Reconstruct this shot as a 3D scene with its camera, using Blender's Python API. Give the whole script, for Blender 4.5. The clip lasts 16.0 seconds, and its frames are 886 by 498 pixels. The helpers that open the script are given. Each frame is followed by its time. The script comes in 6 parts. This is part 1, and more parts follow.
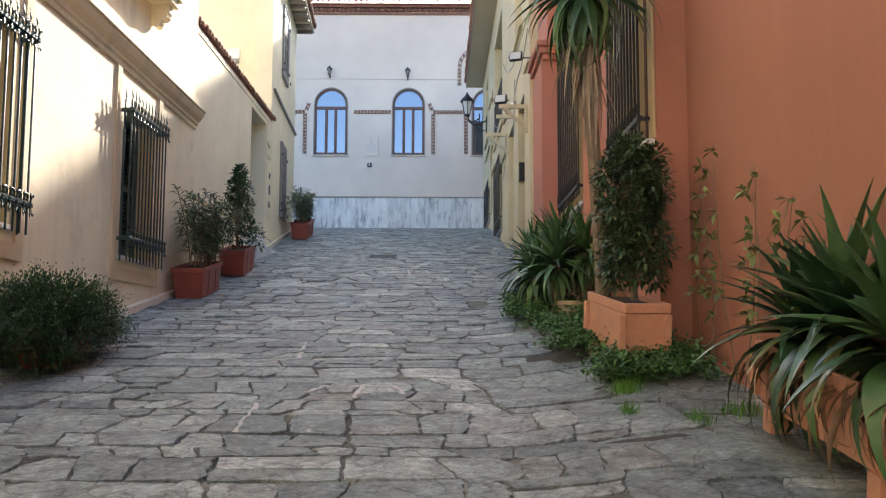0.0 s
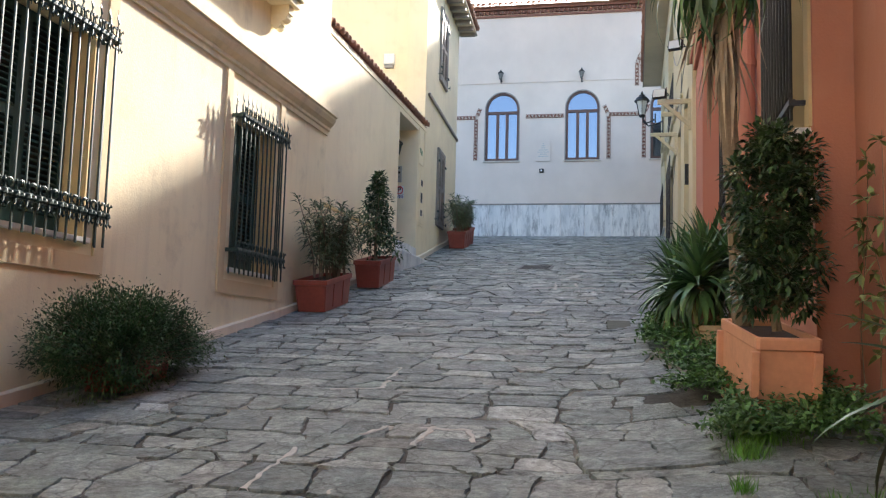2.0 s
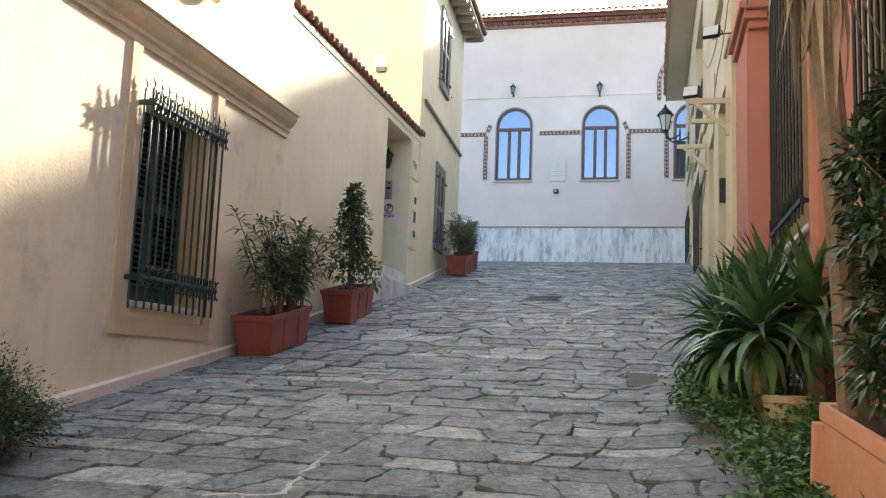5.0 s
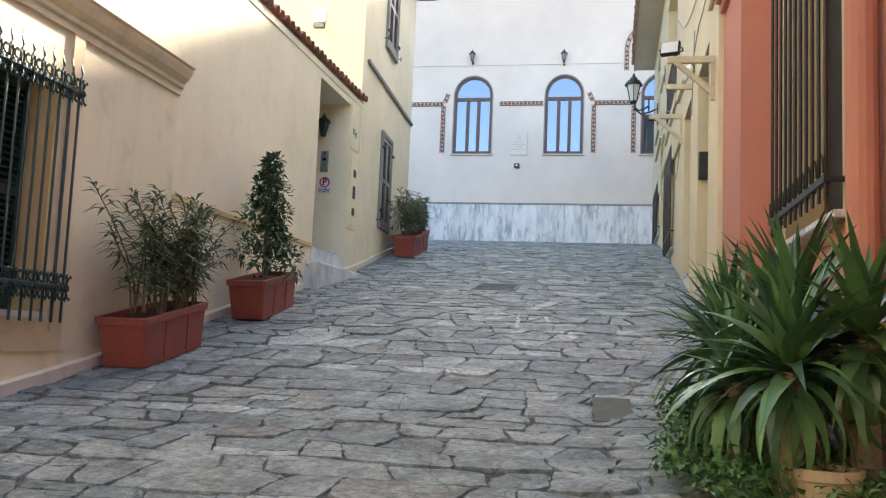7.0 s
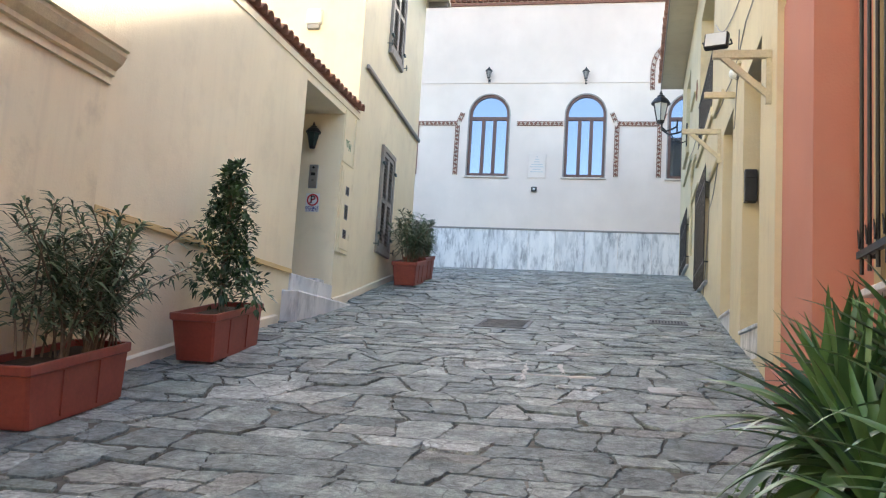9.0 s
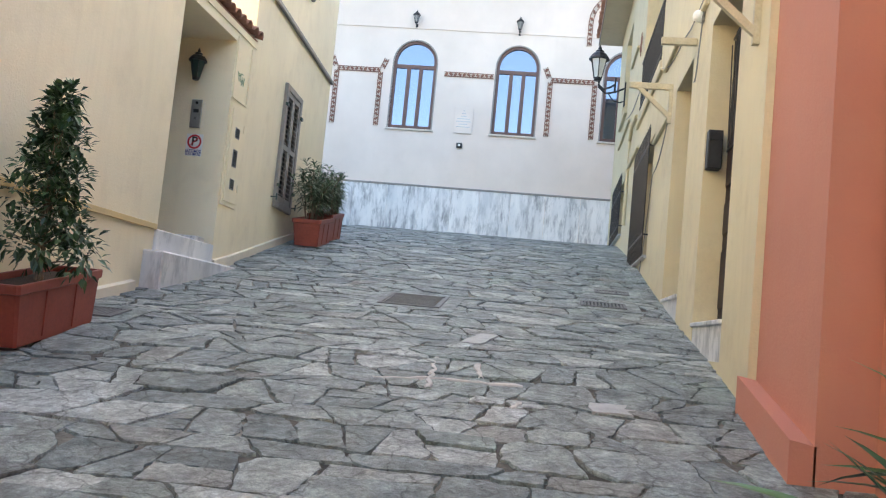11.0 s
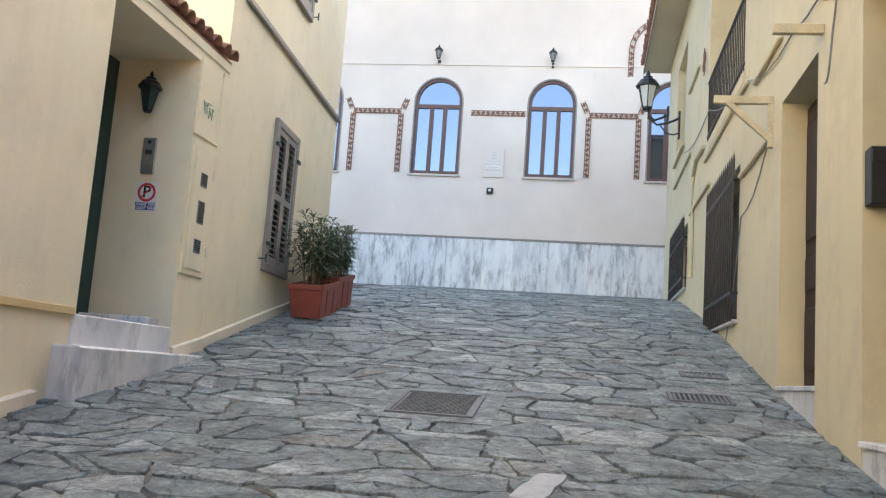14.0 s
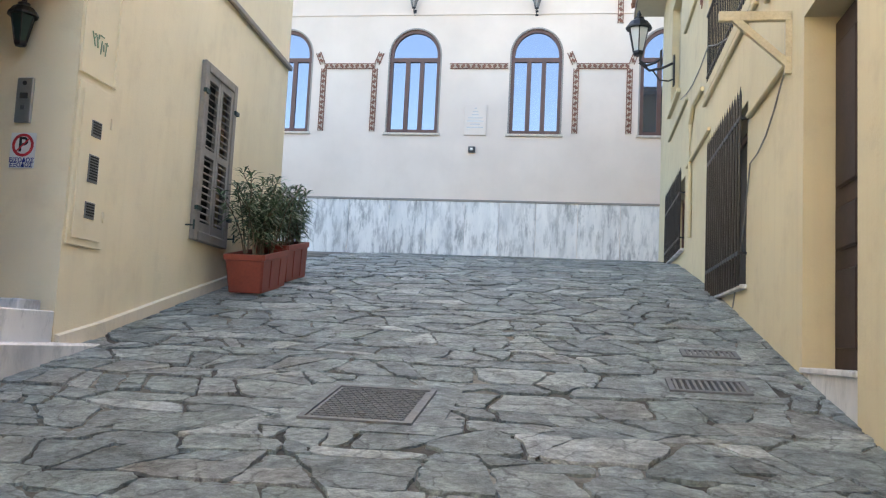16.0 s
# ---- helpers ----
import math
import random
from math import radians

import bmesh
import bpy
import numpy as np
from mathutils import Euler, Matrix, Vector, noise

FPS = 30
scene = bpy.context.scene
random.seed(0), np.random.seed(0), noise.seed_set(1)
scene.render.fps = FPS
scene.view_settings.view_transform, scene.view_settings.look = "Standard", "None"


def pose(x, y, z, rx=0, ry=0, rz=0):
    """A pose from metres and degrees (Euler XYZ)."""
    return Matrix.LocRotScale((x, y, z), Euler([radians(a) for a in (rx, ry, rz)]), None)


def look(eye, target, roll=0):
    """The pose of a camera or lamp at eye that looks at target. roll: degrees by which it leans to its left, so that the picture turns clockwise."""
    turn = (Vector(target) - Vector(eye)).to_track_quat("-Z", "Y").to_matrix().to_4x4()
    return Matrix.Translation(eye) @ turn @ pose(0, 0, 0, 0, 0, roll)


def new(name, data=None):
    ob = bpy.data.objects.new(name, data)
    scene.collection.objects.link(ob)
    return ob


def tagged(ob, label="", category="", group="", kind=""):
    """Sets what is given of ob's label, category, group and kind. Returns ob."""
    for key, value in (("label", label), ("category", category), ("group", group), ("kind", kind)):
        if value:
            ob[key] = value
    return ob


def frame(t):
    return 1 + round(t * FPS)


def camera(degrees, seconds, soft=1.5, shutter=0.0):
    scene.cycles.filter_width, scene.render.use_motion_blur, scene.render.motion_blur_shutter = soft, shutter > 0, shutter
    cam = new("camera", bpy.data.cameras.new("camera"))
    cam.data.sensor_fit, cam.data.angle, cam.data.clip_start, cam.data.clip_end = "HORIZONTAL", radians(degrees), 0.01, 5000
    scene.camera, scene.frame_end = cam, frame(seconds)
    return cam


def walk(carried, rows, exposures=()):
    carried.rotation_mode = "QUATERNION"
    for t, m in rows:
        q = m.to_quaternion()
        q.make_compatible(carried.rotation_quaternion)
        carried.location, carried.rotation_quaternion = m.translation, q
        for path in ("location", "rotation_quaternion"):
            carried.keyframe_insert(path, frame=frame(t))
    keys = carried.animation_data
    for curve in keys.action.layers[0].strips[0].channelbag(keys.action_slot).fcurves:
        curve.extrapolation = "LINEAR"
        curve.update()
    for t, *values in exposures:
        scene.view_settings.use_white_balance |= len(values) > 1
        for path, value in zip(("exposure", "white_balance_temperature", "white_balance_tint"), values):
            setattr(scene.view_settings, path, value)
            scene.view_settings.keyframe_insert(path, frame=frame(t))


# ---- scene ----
# ---- the camera and its walk ----
cam = camera(52.7, 16.0, soft=1.2)
PATH = [
    (0, (0.971, -0.775, 2.715), (0.975, 1.215, 2.92), 0.2),
    (0.5, (1.219, -0.586, 2.756), (1.065, 1.397, 2.964), 0.3),
    (1, (1.396, -0.36, 2.753), (1.132, 1.616, 2.918), 0.5),
    (1.5, (1.494, -0.018, 2.864), (1.183, 1.953, 3.008), 1.0),
    (2, (1.583, 0.308, 2.888), (1.163, 2.252, 3.102), 1.6),
    (2.5, (1.648, 0.644, 2.979), (1.122, 2.545, 3.314), 2.5),
    (3, (1.577, 1.004, 3.043), (1.064, 2.903, 3.405), 2.2),
    (3.5, (1.56, 1.326, 3.043), (1.089, 3.244, 3.357), 1.8),
    (6, (1.421, 3.372, 3.333), (0.972, 5.306, 3.575), 2.6),
    (6.5, (1.389, 3.777, 3.417), (0.988, 5.725, 3.635), 2.2),
    (7, (1.42, 4.229, 3.511), (1.04, 6.181, 3.723), 2.4),
    (7.5, (1.407, 4.637, 3.537), (1.032, 6.588, 3.768), 3.2),
    (8, (1.335, 5.035, 3.65), (0.991, 6.989, 3.906), 3.5),
    (8.5, (1.344, 5.471, 3.699), (0.971, 7.421, 3.941), 3.4),
    (9, (1.325, 5.853, 3.736), (0.902, 7.79, 4.003), 3.6),
    (9.5, (1.261, 6.236, 3.84), (0.892, 8.184, 4.103), 3.3),
    (10, (1.302, 6.663, 3.888), (1.004, 8.627, 4.116), 4.2),
    (12.5, (0.892, 8.752, 4.252), (0.657, 10.731, 4.422), 5.9),
    (13, (0.879, 9.163, 4.291), (0.633, 11.14, 4.46), 5.7),
    (13.5, (0.897, 9.577, 4.402), (0.571, 11.535, 4.642), 4.3),
    (14, (0.853, 9.942, 4.48), (0.528, 11.894, 4.764), 4.1),
    (14.5, (0.868, 10.294, 4.486), (0.563, 12.245, 4.801), 4.0),
    (15, (0.954, 10.634, 4.541), (0.627, 12.59, 4.8), 3.5),
    (15.5, (0.942, 11.013, 4.565), (0.588, 12.969, 4.781), 3.1),
    (16, (0.959, 11.372, 4.637), (0.648, 13.337, 4.848), 2.8),
]
walk(cam, [(t, look(eye, target, roll)) for t, eye, target, roll in PATH], [(0.0, 2.38, 6340, 11), (2.0, 2.38, 6340, 11), (3.0, 2.23, 6340, 11), (3.5, 2.5, 6390, 11), (3.7, 2.52, 6390, 11), (6.0, 2.68, 6700, 11), (6.5, 2.72, 6700, 10), (7.0, 2.84, 6700, 10), (7.5, 2.78, 6700, 10), (8.0, 2.48, 6750, 11), (8.5, 2.93, 6750, 11), (9.0, 2.98, 6750, 11), (9.5, 2.63, 6750, 11), (10.0, 2.98, 6750, 11), (12.5, 3.07, 6950, 12), (15.0, 2.91, 7050, 13), (15.5, 3.2, 7050, 13), (16.0, 2.98, 7150, 13)])

# ---- world, sun and exposure ----
SUN = Vector((0.235, 1.0, 0.46)).normalized()
world = bpy.data.worlds.new("world")
scene.world = world
world.use_nodes = True
wn, wl = world.node_tree.nodes, world.node_tree.links
sky = wn.new("ShaderNodeTexSky")
sky.sky_type, sky.sun_disc = "NISHITA", False
sky.sun_elevation = math.asin(SUN.z)
sky.sun_rotation = math.atan2(SUN.x, SUN.y)
sky.air_density, sky.dust_density, sky.ozone_density = 1.0, 2.0, 1.0
wl.new(sky.outputs[0], wn["Background"].inputs[0])
wn["Background"].inputs[1].default_value = 0.12
sun_data = bpy.data.lights.new("sun", "SUN")
sun_data.energy, sun_data.angle, sun_data.color = 3.5, radians(1.0), (1.0, 0.93, 0.82)
sun_lamp = new("sun", sun_data)
sun_lamp.matrix_basis = look(SUN * 60, (0, 0, 0))



# ---- materials ----
def nodes_of(name):
    m = bpy.data.materials.new(name)
    m.use_nodes = True
    t = m.node_tree
    return m, t.nodes, t.links, t.nodes["Principled BSDF"]


def coords(n, l, space, scale=(1, 1, 1)):
    src = n.new("ShaderNodeTexCoord").outputs["Object"] if space == "object" else n.new("ShaderNodeNewGeometry").outputs["Position"]
    mp = n.new("ShaderNodeMapping")
    mp.inputs["Scale"].default_value = scale
    l.new(src, mp.inputs[0])
    return mp.outputs[0]


def noise_at(n, l, vec, scale, detail=4.0, rough=0.55):
    tex = n.new("ShaderNodeTexNoise")
    tex.inputs["Scale"].default_value, tex.inputs["Detail"].default_value, tex.inputs["Roughness"].default_value = scale, detail, rough
    l.new(vec, tex.inputs["Vector"])
    return tex.outputs["Fac"]


def ramp(n, l, fac, stops):
    r = n.new("ShaderNodeValToRGB")
    e = r.color_ramp.elements
    while len(e) < len(stops):
        e.new(0.5)
    for el, (p, c) in zip(e, stops):
        el.position, el.color = p, (*c, 1) if len(c) == 3 else c
    l.new(fac, r.inputs[0])
    return r.outputs[0]


def mix(n, l, fac, a, b, mode="MIX"):
    m = n.new("ShaderNodeMix")
    m.data_type, m.blend_type = "RGBA", mode
    for s, v in ((0, fac), (6, a), (7, b)):
        if hasattr(v, "is_linked"):
            l.new(v, m.inputs[s])
        else:
            m.inputs[s].default_value = v if s == 0 else (*v, 1)
    return m.outputs[2]


def bump(n, l, bsdf, height, strength, dist):
    b = n.new("ShaderNodeBump")
    b.inputs["Strength"].default_value, b.inputs["Distance"].default_value = strength, dist
    l.new(height, b.inputs["Height"])
    l.new(b.outputs[0], bsdf.inputs["Normal"])


def grey(v):
    return (v, v, v)


def tone(c, k):
    return tuple(min(1, x * k) for x in c)


def plaster(name, c, stain=(0.45, 0.38, 0.28), amount=0.25, rough=0.88):
    m, n, l, b = nodes_of(name)
    p = coords(n, l, "world")
    big = ramp(n, l, noise_at(n, l, p, 0.55, 5), [(0.3, tone(c, 0.9)), (0.7, tone(c, 1.06))])
    patch = ramp(n, l, noise_at(n, l, p, 2.3, 8, 0.65), [(0.52, grey(0)), (0.72, grey(1))])
    streak = ramp(n, l, noise_at(n, l, coords(n, l, "world", (5, 5, 0.35)), 1.6, 6, 0.6), [(0.5, grey(0)), (0.75, grey(1))])
    f = n.new("ShaderNodeMath")
    f.operation, f.inputs[1].default_value = "MULTIPLY", amount
    l.new(patch, f.inputs[0])
    col = mix(n, l, f.outputs[0], big, stain)
    g = n.new("ShaderNodeMath")
    g.operation, g.inputs[1].default_value = "MULTIPLY", amount * 0.5
    l.new(streak, g.inputs[0])
    col = mix(n, l, g.outputs[0], col, stain)
    l.new(col, b.inputs["Base Color"])
    b.inputs["Roughness"].default_value = rough
    b.inputs["Specular IOR Level"].default_value = 0.25
    h = mix(n, l, 0.35, noise_at(n, l, p, 55, 4), noise_at(n, l, p, 4, 4))
    bump(n, l, b, h, 0.35, 0.012)
    return m


def plain(name, c, rough=0.6, metal=0.0, var=0.18, scale=9, bumps=0.15, space="object", spec=0.5):
    m, n, l, b = nodes_of(name)
    p = coords(n, l, space)
    f = mix(n, l, 0.4, noise_at(n, l, p, scale, 5), noise_at(n, l, p, scale * 7, 3))
    l.new(ramp(n, l, f, [(0.3, tone(c, 1 - var)), (0.7, tone(c, 1 + var))]), b.inputs["Base Color"])
    b.inputs["Roughness"].default_value, b.inputs["Metallic"].default_value = rough, metal
    b.inputs["Specular IOR Level"].default_value = spec
    bump(n, l, b, f, bumps, 0.006)
    return m


def stone(name, island):
    m, n, l, b = nodes_of(name)
    p = coords(n, l, "world")
    rnd = n.new("ShaderNodeNewGeometry").outputs["Random Per Island"] if island else n.new("ShaderNodeObjectInfo").outputs["Random"]
    base = ramp(n, l, rnd, [(0.0, (0.142, 0.175, 0.178)), (0.22, (0.218, 0.255, 0.252)), (0.42, (0.168, 0.205, 0.205)), (0.6, (0.278, 0.315, 0.308)),
                            (0.75, (0.19, 0.235, 0.222)), (0.9, (0.39, 0.425, 0.415)), (1.0, (0.205, 0.215, 0.2))])
    cloud = ramp(n, l, noise_at(n, l, p, 5.0, 9, 0.7), [(0.28, grey(0.42)), (0.5, grey(0.95)), (0.72, grey(1.6))])
    col = mix(n, l, 1.0, base, cloud, "MULTIPLY")
    speck = ramp(n, l, noise_at(n, l, p, 22, 12, 0.86), [(0.36, grey(0.45)), (0.5, grey(1.0)), (0.64, grey(1.75))])
    col = mix(n, l, 1.0, col, speck, "MULTIPLY")
    crack = n.new("ShaderNodeTexVoronoi")
    crack.feature, crack.inputs["Scale"].default_value = "DISTANCE_TO_EDGE", 2.6
    warp = n.new("ShaderNodeVectorMath")
    warp.operation = "MULTIPLY_ADD"
    nz = n.new("ShaderNodeTexNoise")
    nz.inputs["Scale"].default_value, nz.inputs["Detail"].default_value = 4.0, 6.0
    l.new(p, nz.inputs["Vector"])
    warp.inputs[1].default_value = (0.35, 0.35, 0.35)
    l.new(nz.outputs["Color"], warp.inputs[0])
    l.new(p, warp.inputs[2])
    l.new(warp.outputs[0], crack.inputs["Vector"])
    col = mix(n, l, 1.0, col, ramp(n, l, crack.outputs["Distance"], [(0.0, grey(0.45)), (0.025, grey(1.0)), (1.0, grey(1.0))]), "MULTIPLY")
    wear = ramp(n, l, noise_at(n, l, p, 0.9, 5, 0.6), [(0.58, grey(0)), (0.78, grey(0.25))])
    col = mix(n, l, wear, col, (0.23, 0.215, 0.18))
    pale = ramp(n, l, noise_at(n, l, coords(n, l, "world", (7, 13, 13)), 1.0, 9, 0.75), [(0.6, grey(0)), (0.74, grey(0.5))])
    col = mix(n, l, pale, col, (0.47, 0.47, 0.45))
    l.new(col, b.inputs["Base Color"])
    l.new(ramp(n, l, noise_at(n, l, p, 9, 6), [(0.3, grey(0.4)), (0.7, grey(0.72))]), b.inputs["Roughness"])
    b.inputs["Specular IOR Level"].default_value = 0.5
    h = mix(n, l, 0.35, noise_at(n, l, p, 7, 10, 0.72), noise_at(n, l, p, 38, 6, 0.7))
    bump(n, l, b, h, 1.0, 0.045)
    return m


def marble(name):
    m, n, l, b = nodes_of(name)
    p = coords(n, l, "world")
    rnd = n.new("ShaderNodeObjectInfo").outputs["Random"]
    add = n.new("ShaderNodeVectorMath")
    sc = n.new("ShaderNodeCombineXYZ")
    mul = n.new("ShaderNodeMath")
    mul.operation, mul.inputs[1].default_value = "MULTIPLY", 40
    l.new(rnd, mul.inputs[0])
    l.new(mul.outputs[0], sc.inputs[0])
    l.new(p, add.inputs[0])
    l.new(sc.outputs[0], add.inputs[1])
    mp = n.new("ShaderNodeMapping")
    mp.inputs["Scale"].default_value, mp.inputs["Rotation"].default_value = (3.2, 1.6, 0.75), (0, 0.3, 0)
    l.new(add.outputs[0], mp.inputs[0])
    v1 = ramp(n, l, noise_at(n, l, mp.outputs[0], 0.9, 6, 0.6), [(0.35, (0.56, 0.565, 0.57)), (0.5, (0.70, 0.69, 0.68)), (0.65, (0.78, 0.765, 0.745))])
    v2 = ramp(n, l, noise_at(n, l, mp.outputs[0], 2.6, 10, 0.74), [(0.36, (0.36, 0.368, 0.38)), (0.45, (0.66, 0.67, 0.68)), (0.52, grey(1)), (1, grey(1))])
    v3 = ramp(n, l, noise_at(n, l, p, 1.1, 4, 0.6), [(0.36, grey(0.35)), (0.58, grey(1))])
    l.new(mix(n, l, v3, v1, mix(n, l, 1.0, v1, v2, "MULTIPLY")), b.inputs["Base Color"])
    b.inputs["Roughness"].default_value = 0.4
    return m


def leafy(name, dark, light, rough=0.45, space="island"):
    m, n, l, b = nodes_of(name)
    rnd = n.new("ShaderNodeNewGeometry").outputs["Random Per Island"] if space == "island" else n.new("ShaderNodeObjectInfo").outputs["Random"]
    col = ramp(n, l, rnd, [(0.0, dark), (0.7, light), (1.0, tone(light, 1.35))])
    sp = ramp(n, l, noise_at(n, l, coords(n, l, "world"), 14, 4), [(0.3, grey(0.75)), (0.7, grey(1.2))])
    l.new(mix(n, l, 0.8, col, sp, "MULTIPLY"), b.inputs["Base Color"])
    b.inputs["Roughness"].default_value = rough
    b.inputs["Transmission Weight"].default_value = 0.0
    b.inputs["Subsurface Weight"].default_value = 0.0
    return m


def mortar_mat():
    m, n, l, b = nodes_of("mortar and earth")
    p = coords(n, l, "world")
    base = ramp(n, l, noise_at(n, l, p, 1.3, 6, 0.6), [(0.38, (0.035, 0.034, 0.03)), (0.52, (0.11, 0.103, 0.088)), (0.66, (0.29, 0.275, 0.235))])
    fine = ramp(n, l, noise_at(n, l, p, 40, 5), [(0.3, grey(0.7)), (0.7, grey(1.2))])
    l.new(mix(n, l, 1.0, base, fine, "MULTIPLY"), b.inputs["Base Color"])
    b.inputs["Roughness"].default_value = 0.95
    bump(n, l, b, noise_at(n, l, p, 35, 6), 0.6, 0.02)
    return m


CREAM = plaster("cream plaster", (0.84, 0.725, 0.50), (0.5, 0.42, 0.29), 0.55)
CREAM2 = plaster("pale cream plaster", (0.86, 0.75, 0.535), (0.6, 0.5, 0.34), 0.3)
OCHRE = plaster("ochre trim plaster", (0.70, 0.52, 0.26), (0.42, 0.33, 0.2), 0.25)
TRIM = plaster("tan border plaster", (0.72, 0.565, 0.35), (0.48, 0.38, 0.25), 0.35)
PLINTH = plaster("pale plinth plaster", (0.80, 0.70, 0.55), (0.42, 0.37, 0.3), 0.45)
WHITE = plaster("white plaster", (0.72, 0.615, 0.535), (0.62, 0.52, 0.44), 0.2)
YELLOW = plaster("yellow plaster", (0.62, 0.545, 0.37), (0.50, 0.43, 0.30), 0.65)
ORANGE = plaster("orange plaster", (0.405, 0.175, 0.113), (0.45, 0.24, 0.16), 0.35)
SALMON = plaster("salmon plaster", (0.51, 0.22, 0.16), (0.48, 0.27, 0.19), 0.3)
BEIGE = plaster("beige reveal plaster", (0.55, 0.43, 0.24), (0.4, 0.33, 0.2), 0.3)
STONE = stone("slate slab", False)
STONE_FAR = stone("slate slabs", True)
MARBLE = marble("grey-veined marble")
MORTAR = mortar_mat()
IRON = plain("dark green iron", (0.025, 0.05, 0.045), 0.4, 0.3, 0.35, 12)
BLACK = plain("black iron", (0.022, 0.022, 0.024), 0.45, 0.3, 0.3, 12)
GREEN = plain("dark green painted wood", (0.018, 0.05, 0.042), 0.5, 0, 0.3, 10)
SHUTTER = plain("grey-brown shutter paint", (0.265, 0.235, 0.21), 0.55, 0, 0.2, 8)
WOOD = plain("dark brown wood", (0.036, 0.021, 0.016), 0.6, 0, 0.35, 6, 0.15, "object", 0.3)
WINFRAME = plain("brown window wood", (0.11, 0.05, 0.038), 0.5, 0, 0.25, 6)
TERRA = plain("terracotta plastic", (0.265, 0.056, 0.036), 0.5, 0, 0.22, 5, 0.2)
TERRA_PALE = plain("pale orange planter clay", (0.60, 0.295, 0.18), 0.7, 0, 0.14, 4, 0.3)
TERRA_BEIGE = plain("weathered beige clay", (0.50, 0.38, 0.24), 0.85, 0, 0.2, 5, 0.4)
TILE = plain("weathered roof tile", (0.34, 0.17, 0.115), 0.85, 0, 0.45, 5, 0.5, "world")
BRICK = plain("dark red brick", (0.225, 0.105, 0.075), 0.9, 0, 0.35, 9, 0.5, "world")
BRICKMOR = plain("pale brick mortar", (0.55, 0.48, 0.40), 0.9, 0, 0.2, 9, 0.4, "world")
STEEL = plain("brushed steel", (0.42, 0.42, 0.41), 0.38, 0.8, 0.12, 20)
WHITEP = plain("white plastic", (0.78, 0.78, 0.75), 0.45, 0, 0.06, 6)
GREYP = plain("grey metal", (0.22, 0.22, 0.22), 0.5, 0.4, 0.2, 14)
CAST = plain("cast iron cover", (0.165, 0.175, 0.178), 0.65, 0.15, 0.3, 18, 0.5)
CEMENT = plain("pale cement", (0.5, 0.49, 0.465), 0.9, 0, 0.25, 11, 0.5, "world")
PATCH = plain("dark mossy cement", (0.10, 0.105, 0.085), 0.85, 0, 0.3, 10, 0.5, "world")
PALESLAB = plain("pale slate", (0.40, 0.41, 0.405), 0.7, 0, 0.22, 14, 0.5, "world")
SOFFIT = plaster("grey soffit board", (0.62, 0.55, 0.42), (0.4, 0.35, 0.26), 0.3)
PALEWOOD = plain("painted pale batten", (0.50, 0.44, 0.31), 0.7, 0, 0.2, 8)
SOIL = plain("dark potting soil", (0.045, 0.032, 0.022), 0.95, 0, 0.4, 25, 0.8)
BARK = plain("grey-brown bark", (0.20, 0.15, 0.10), 0.9, 0, 0.35, 18, 0.8)
RED = plain("red print", (0.55, 0.03, 0.04), 0.5, 0, 0.05)
BLUE = plain("blue print", (0.03, 0.05, 0.25), 0.5, 0, 0.05)
# Near-black: paints the shade of rooms and holes; also colours small black parts.
DARK = plain("near-black for unlit depths and dark parts", (0.03, 0.028, 0.026), 0.9, 0, 0.3)
GREENP = plain("faded green print", (0.25, 0.36, 0.22), 0.7, 0, 0.2)
OLEAF = leafy("oleander leaf", (0.045, 0.08, 0.038), (0.14, 0.195, 0.095))
SLEAF = leafy("glossy shrub leaf", (0.018, 0.045, 0.016), (0.05, 0.10, 0.035), 0.35)
BLEAF = leafy("soft bush leaf", (0.016, 0.045, 0.015), (0.05, 0.115, 0.033), 0.6)
ALEAF = leafy("sword leaf", (0.022, 0.066, 0.027), (0.085, 0.178, 0.06), 0.36, "object")
YLEAF = leafy("yellowing sword leaf", (0.16, 0.17, 0.05), (0.24, 0.25, 0.08), 0.45, "object")
# Darker copy of the sword leaf; the shade is put into its colour.
SHADED_LEAF = leafy("sword leaf darkened for shade", (0.014, 0.045, 0.018), (0.055, 0.12, 0.04), 0.36, "object")
DRY = leafy("dry leaf", (0.17, 0.105, 0.06), (0.33, 0.21, 0.12), 0.8, "object")
STRAWLEAF = leafy("hanging dead leaf", (0.21, 0.16, 0.115), (0.37, 0.30, 0.215), 0.8, "object")
GRASS = leafy("grass blade", (0.04, 0.13, 0.015), (0.10, 0.27, 0.03), 0.5)
WLEAF = leafy("weed leaf", (0.03, 0.09, 0.02), (0.09, 0.2, 0.05), 0.55)
VLEAF = leafy("pale vine leaf", (0.10, 0.13, 0.04), (0.2, 0.25, 0.08), 0.5)


def window_glass():
    m, n, l, b = nodes_of("sky-reflecting window glass")
    b.inputs["Base Color"].default_value = (0.17, 0.20, 0.255, 1)
    b.inputs["Metallic"].default_value, b.inputs["Roughness"].default_value = 0.85, 0.04
    return m


GLASS = window_glass()
LAMPGLASS = plain("frosted lantern glass", (0.62, 0.64, 0.62), 0.25, 0, 0.06, 4)


# ---- helpers of this place ----
def mesh_of(name, verts, faces, mats, smooth=False, idx=None):
    me = bpy.data.meshes.new(name)
    me.from_pydata([tuple(v) for v in verts], [], [tuple(f) for f in faces])
    for k in (mats if isinstance(mats, (list, tuple)) else [mats]):
        me.materials.append(k)
    if idx is not None:
        me.polygons.foreach_set("material_index", idx)
    if smooth:
        me.polygons.foreach_set("use_smooth", [True] * len(me.polygons))
    me.update()
    return me


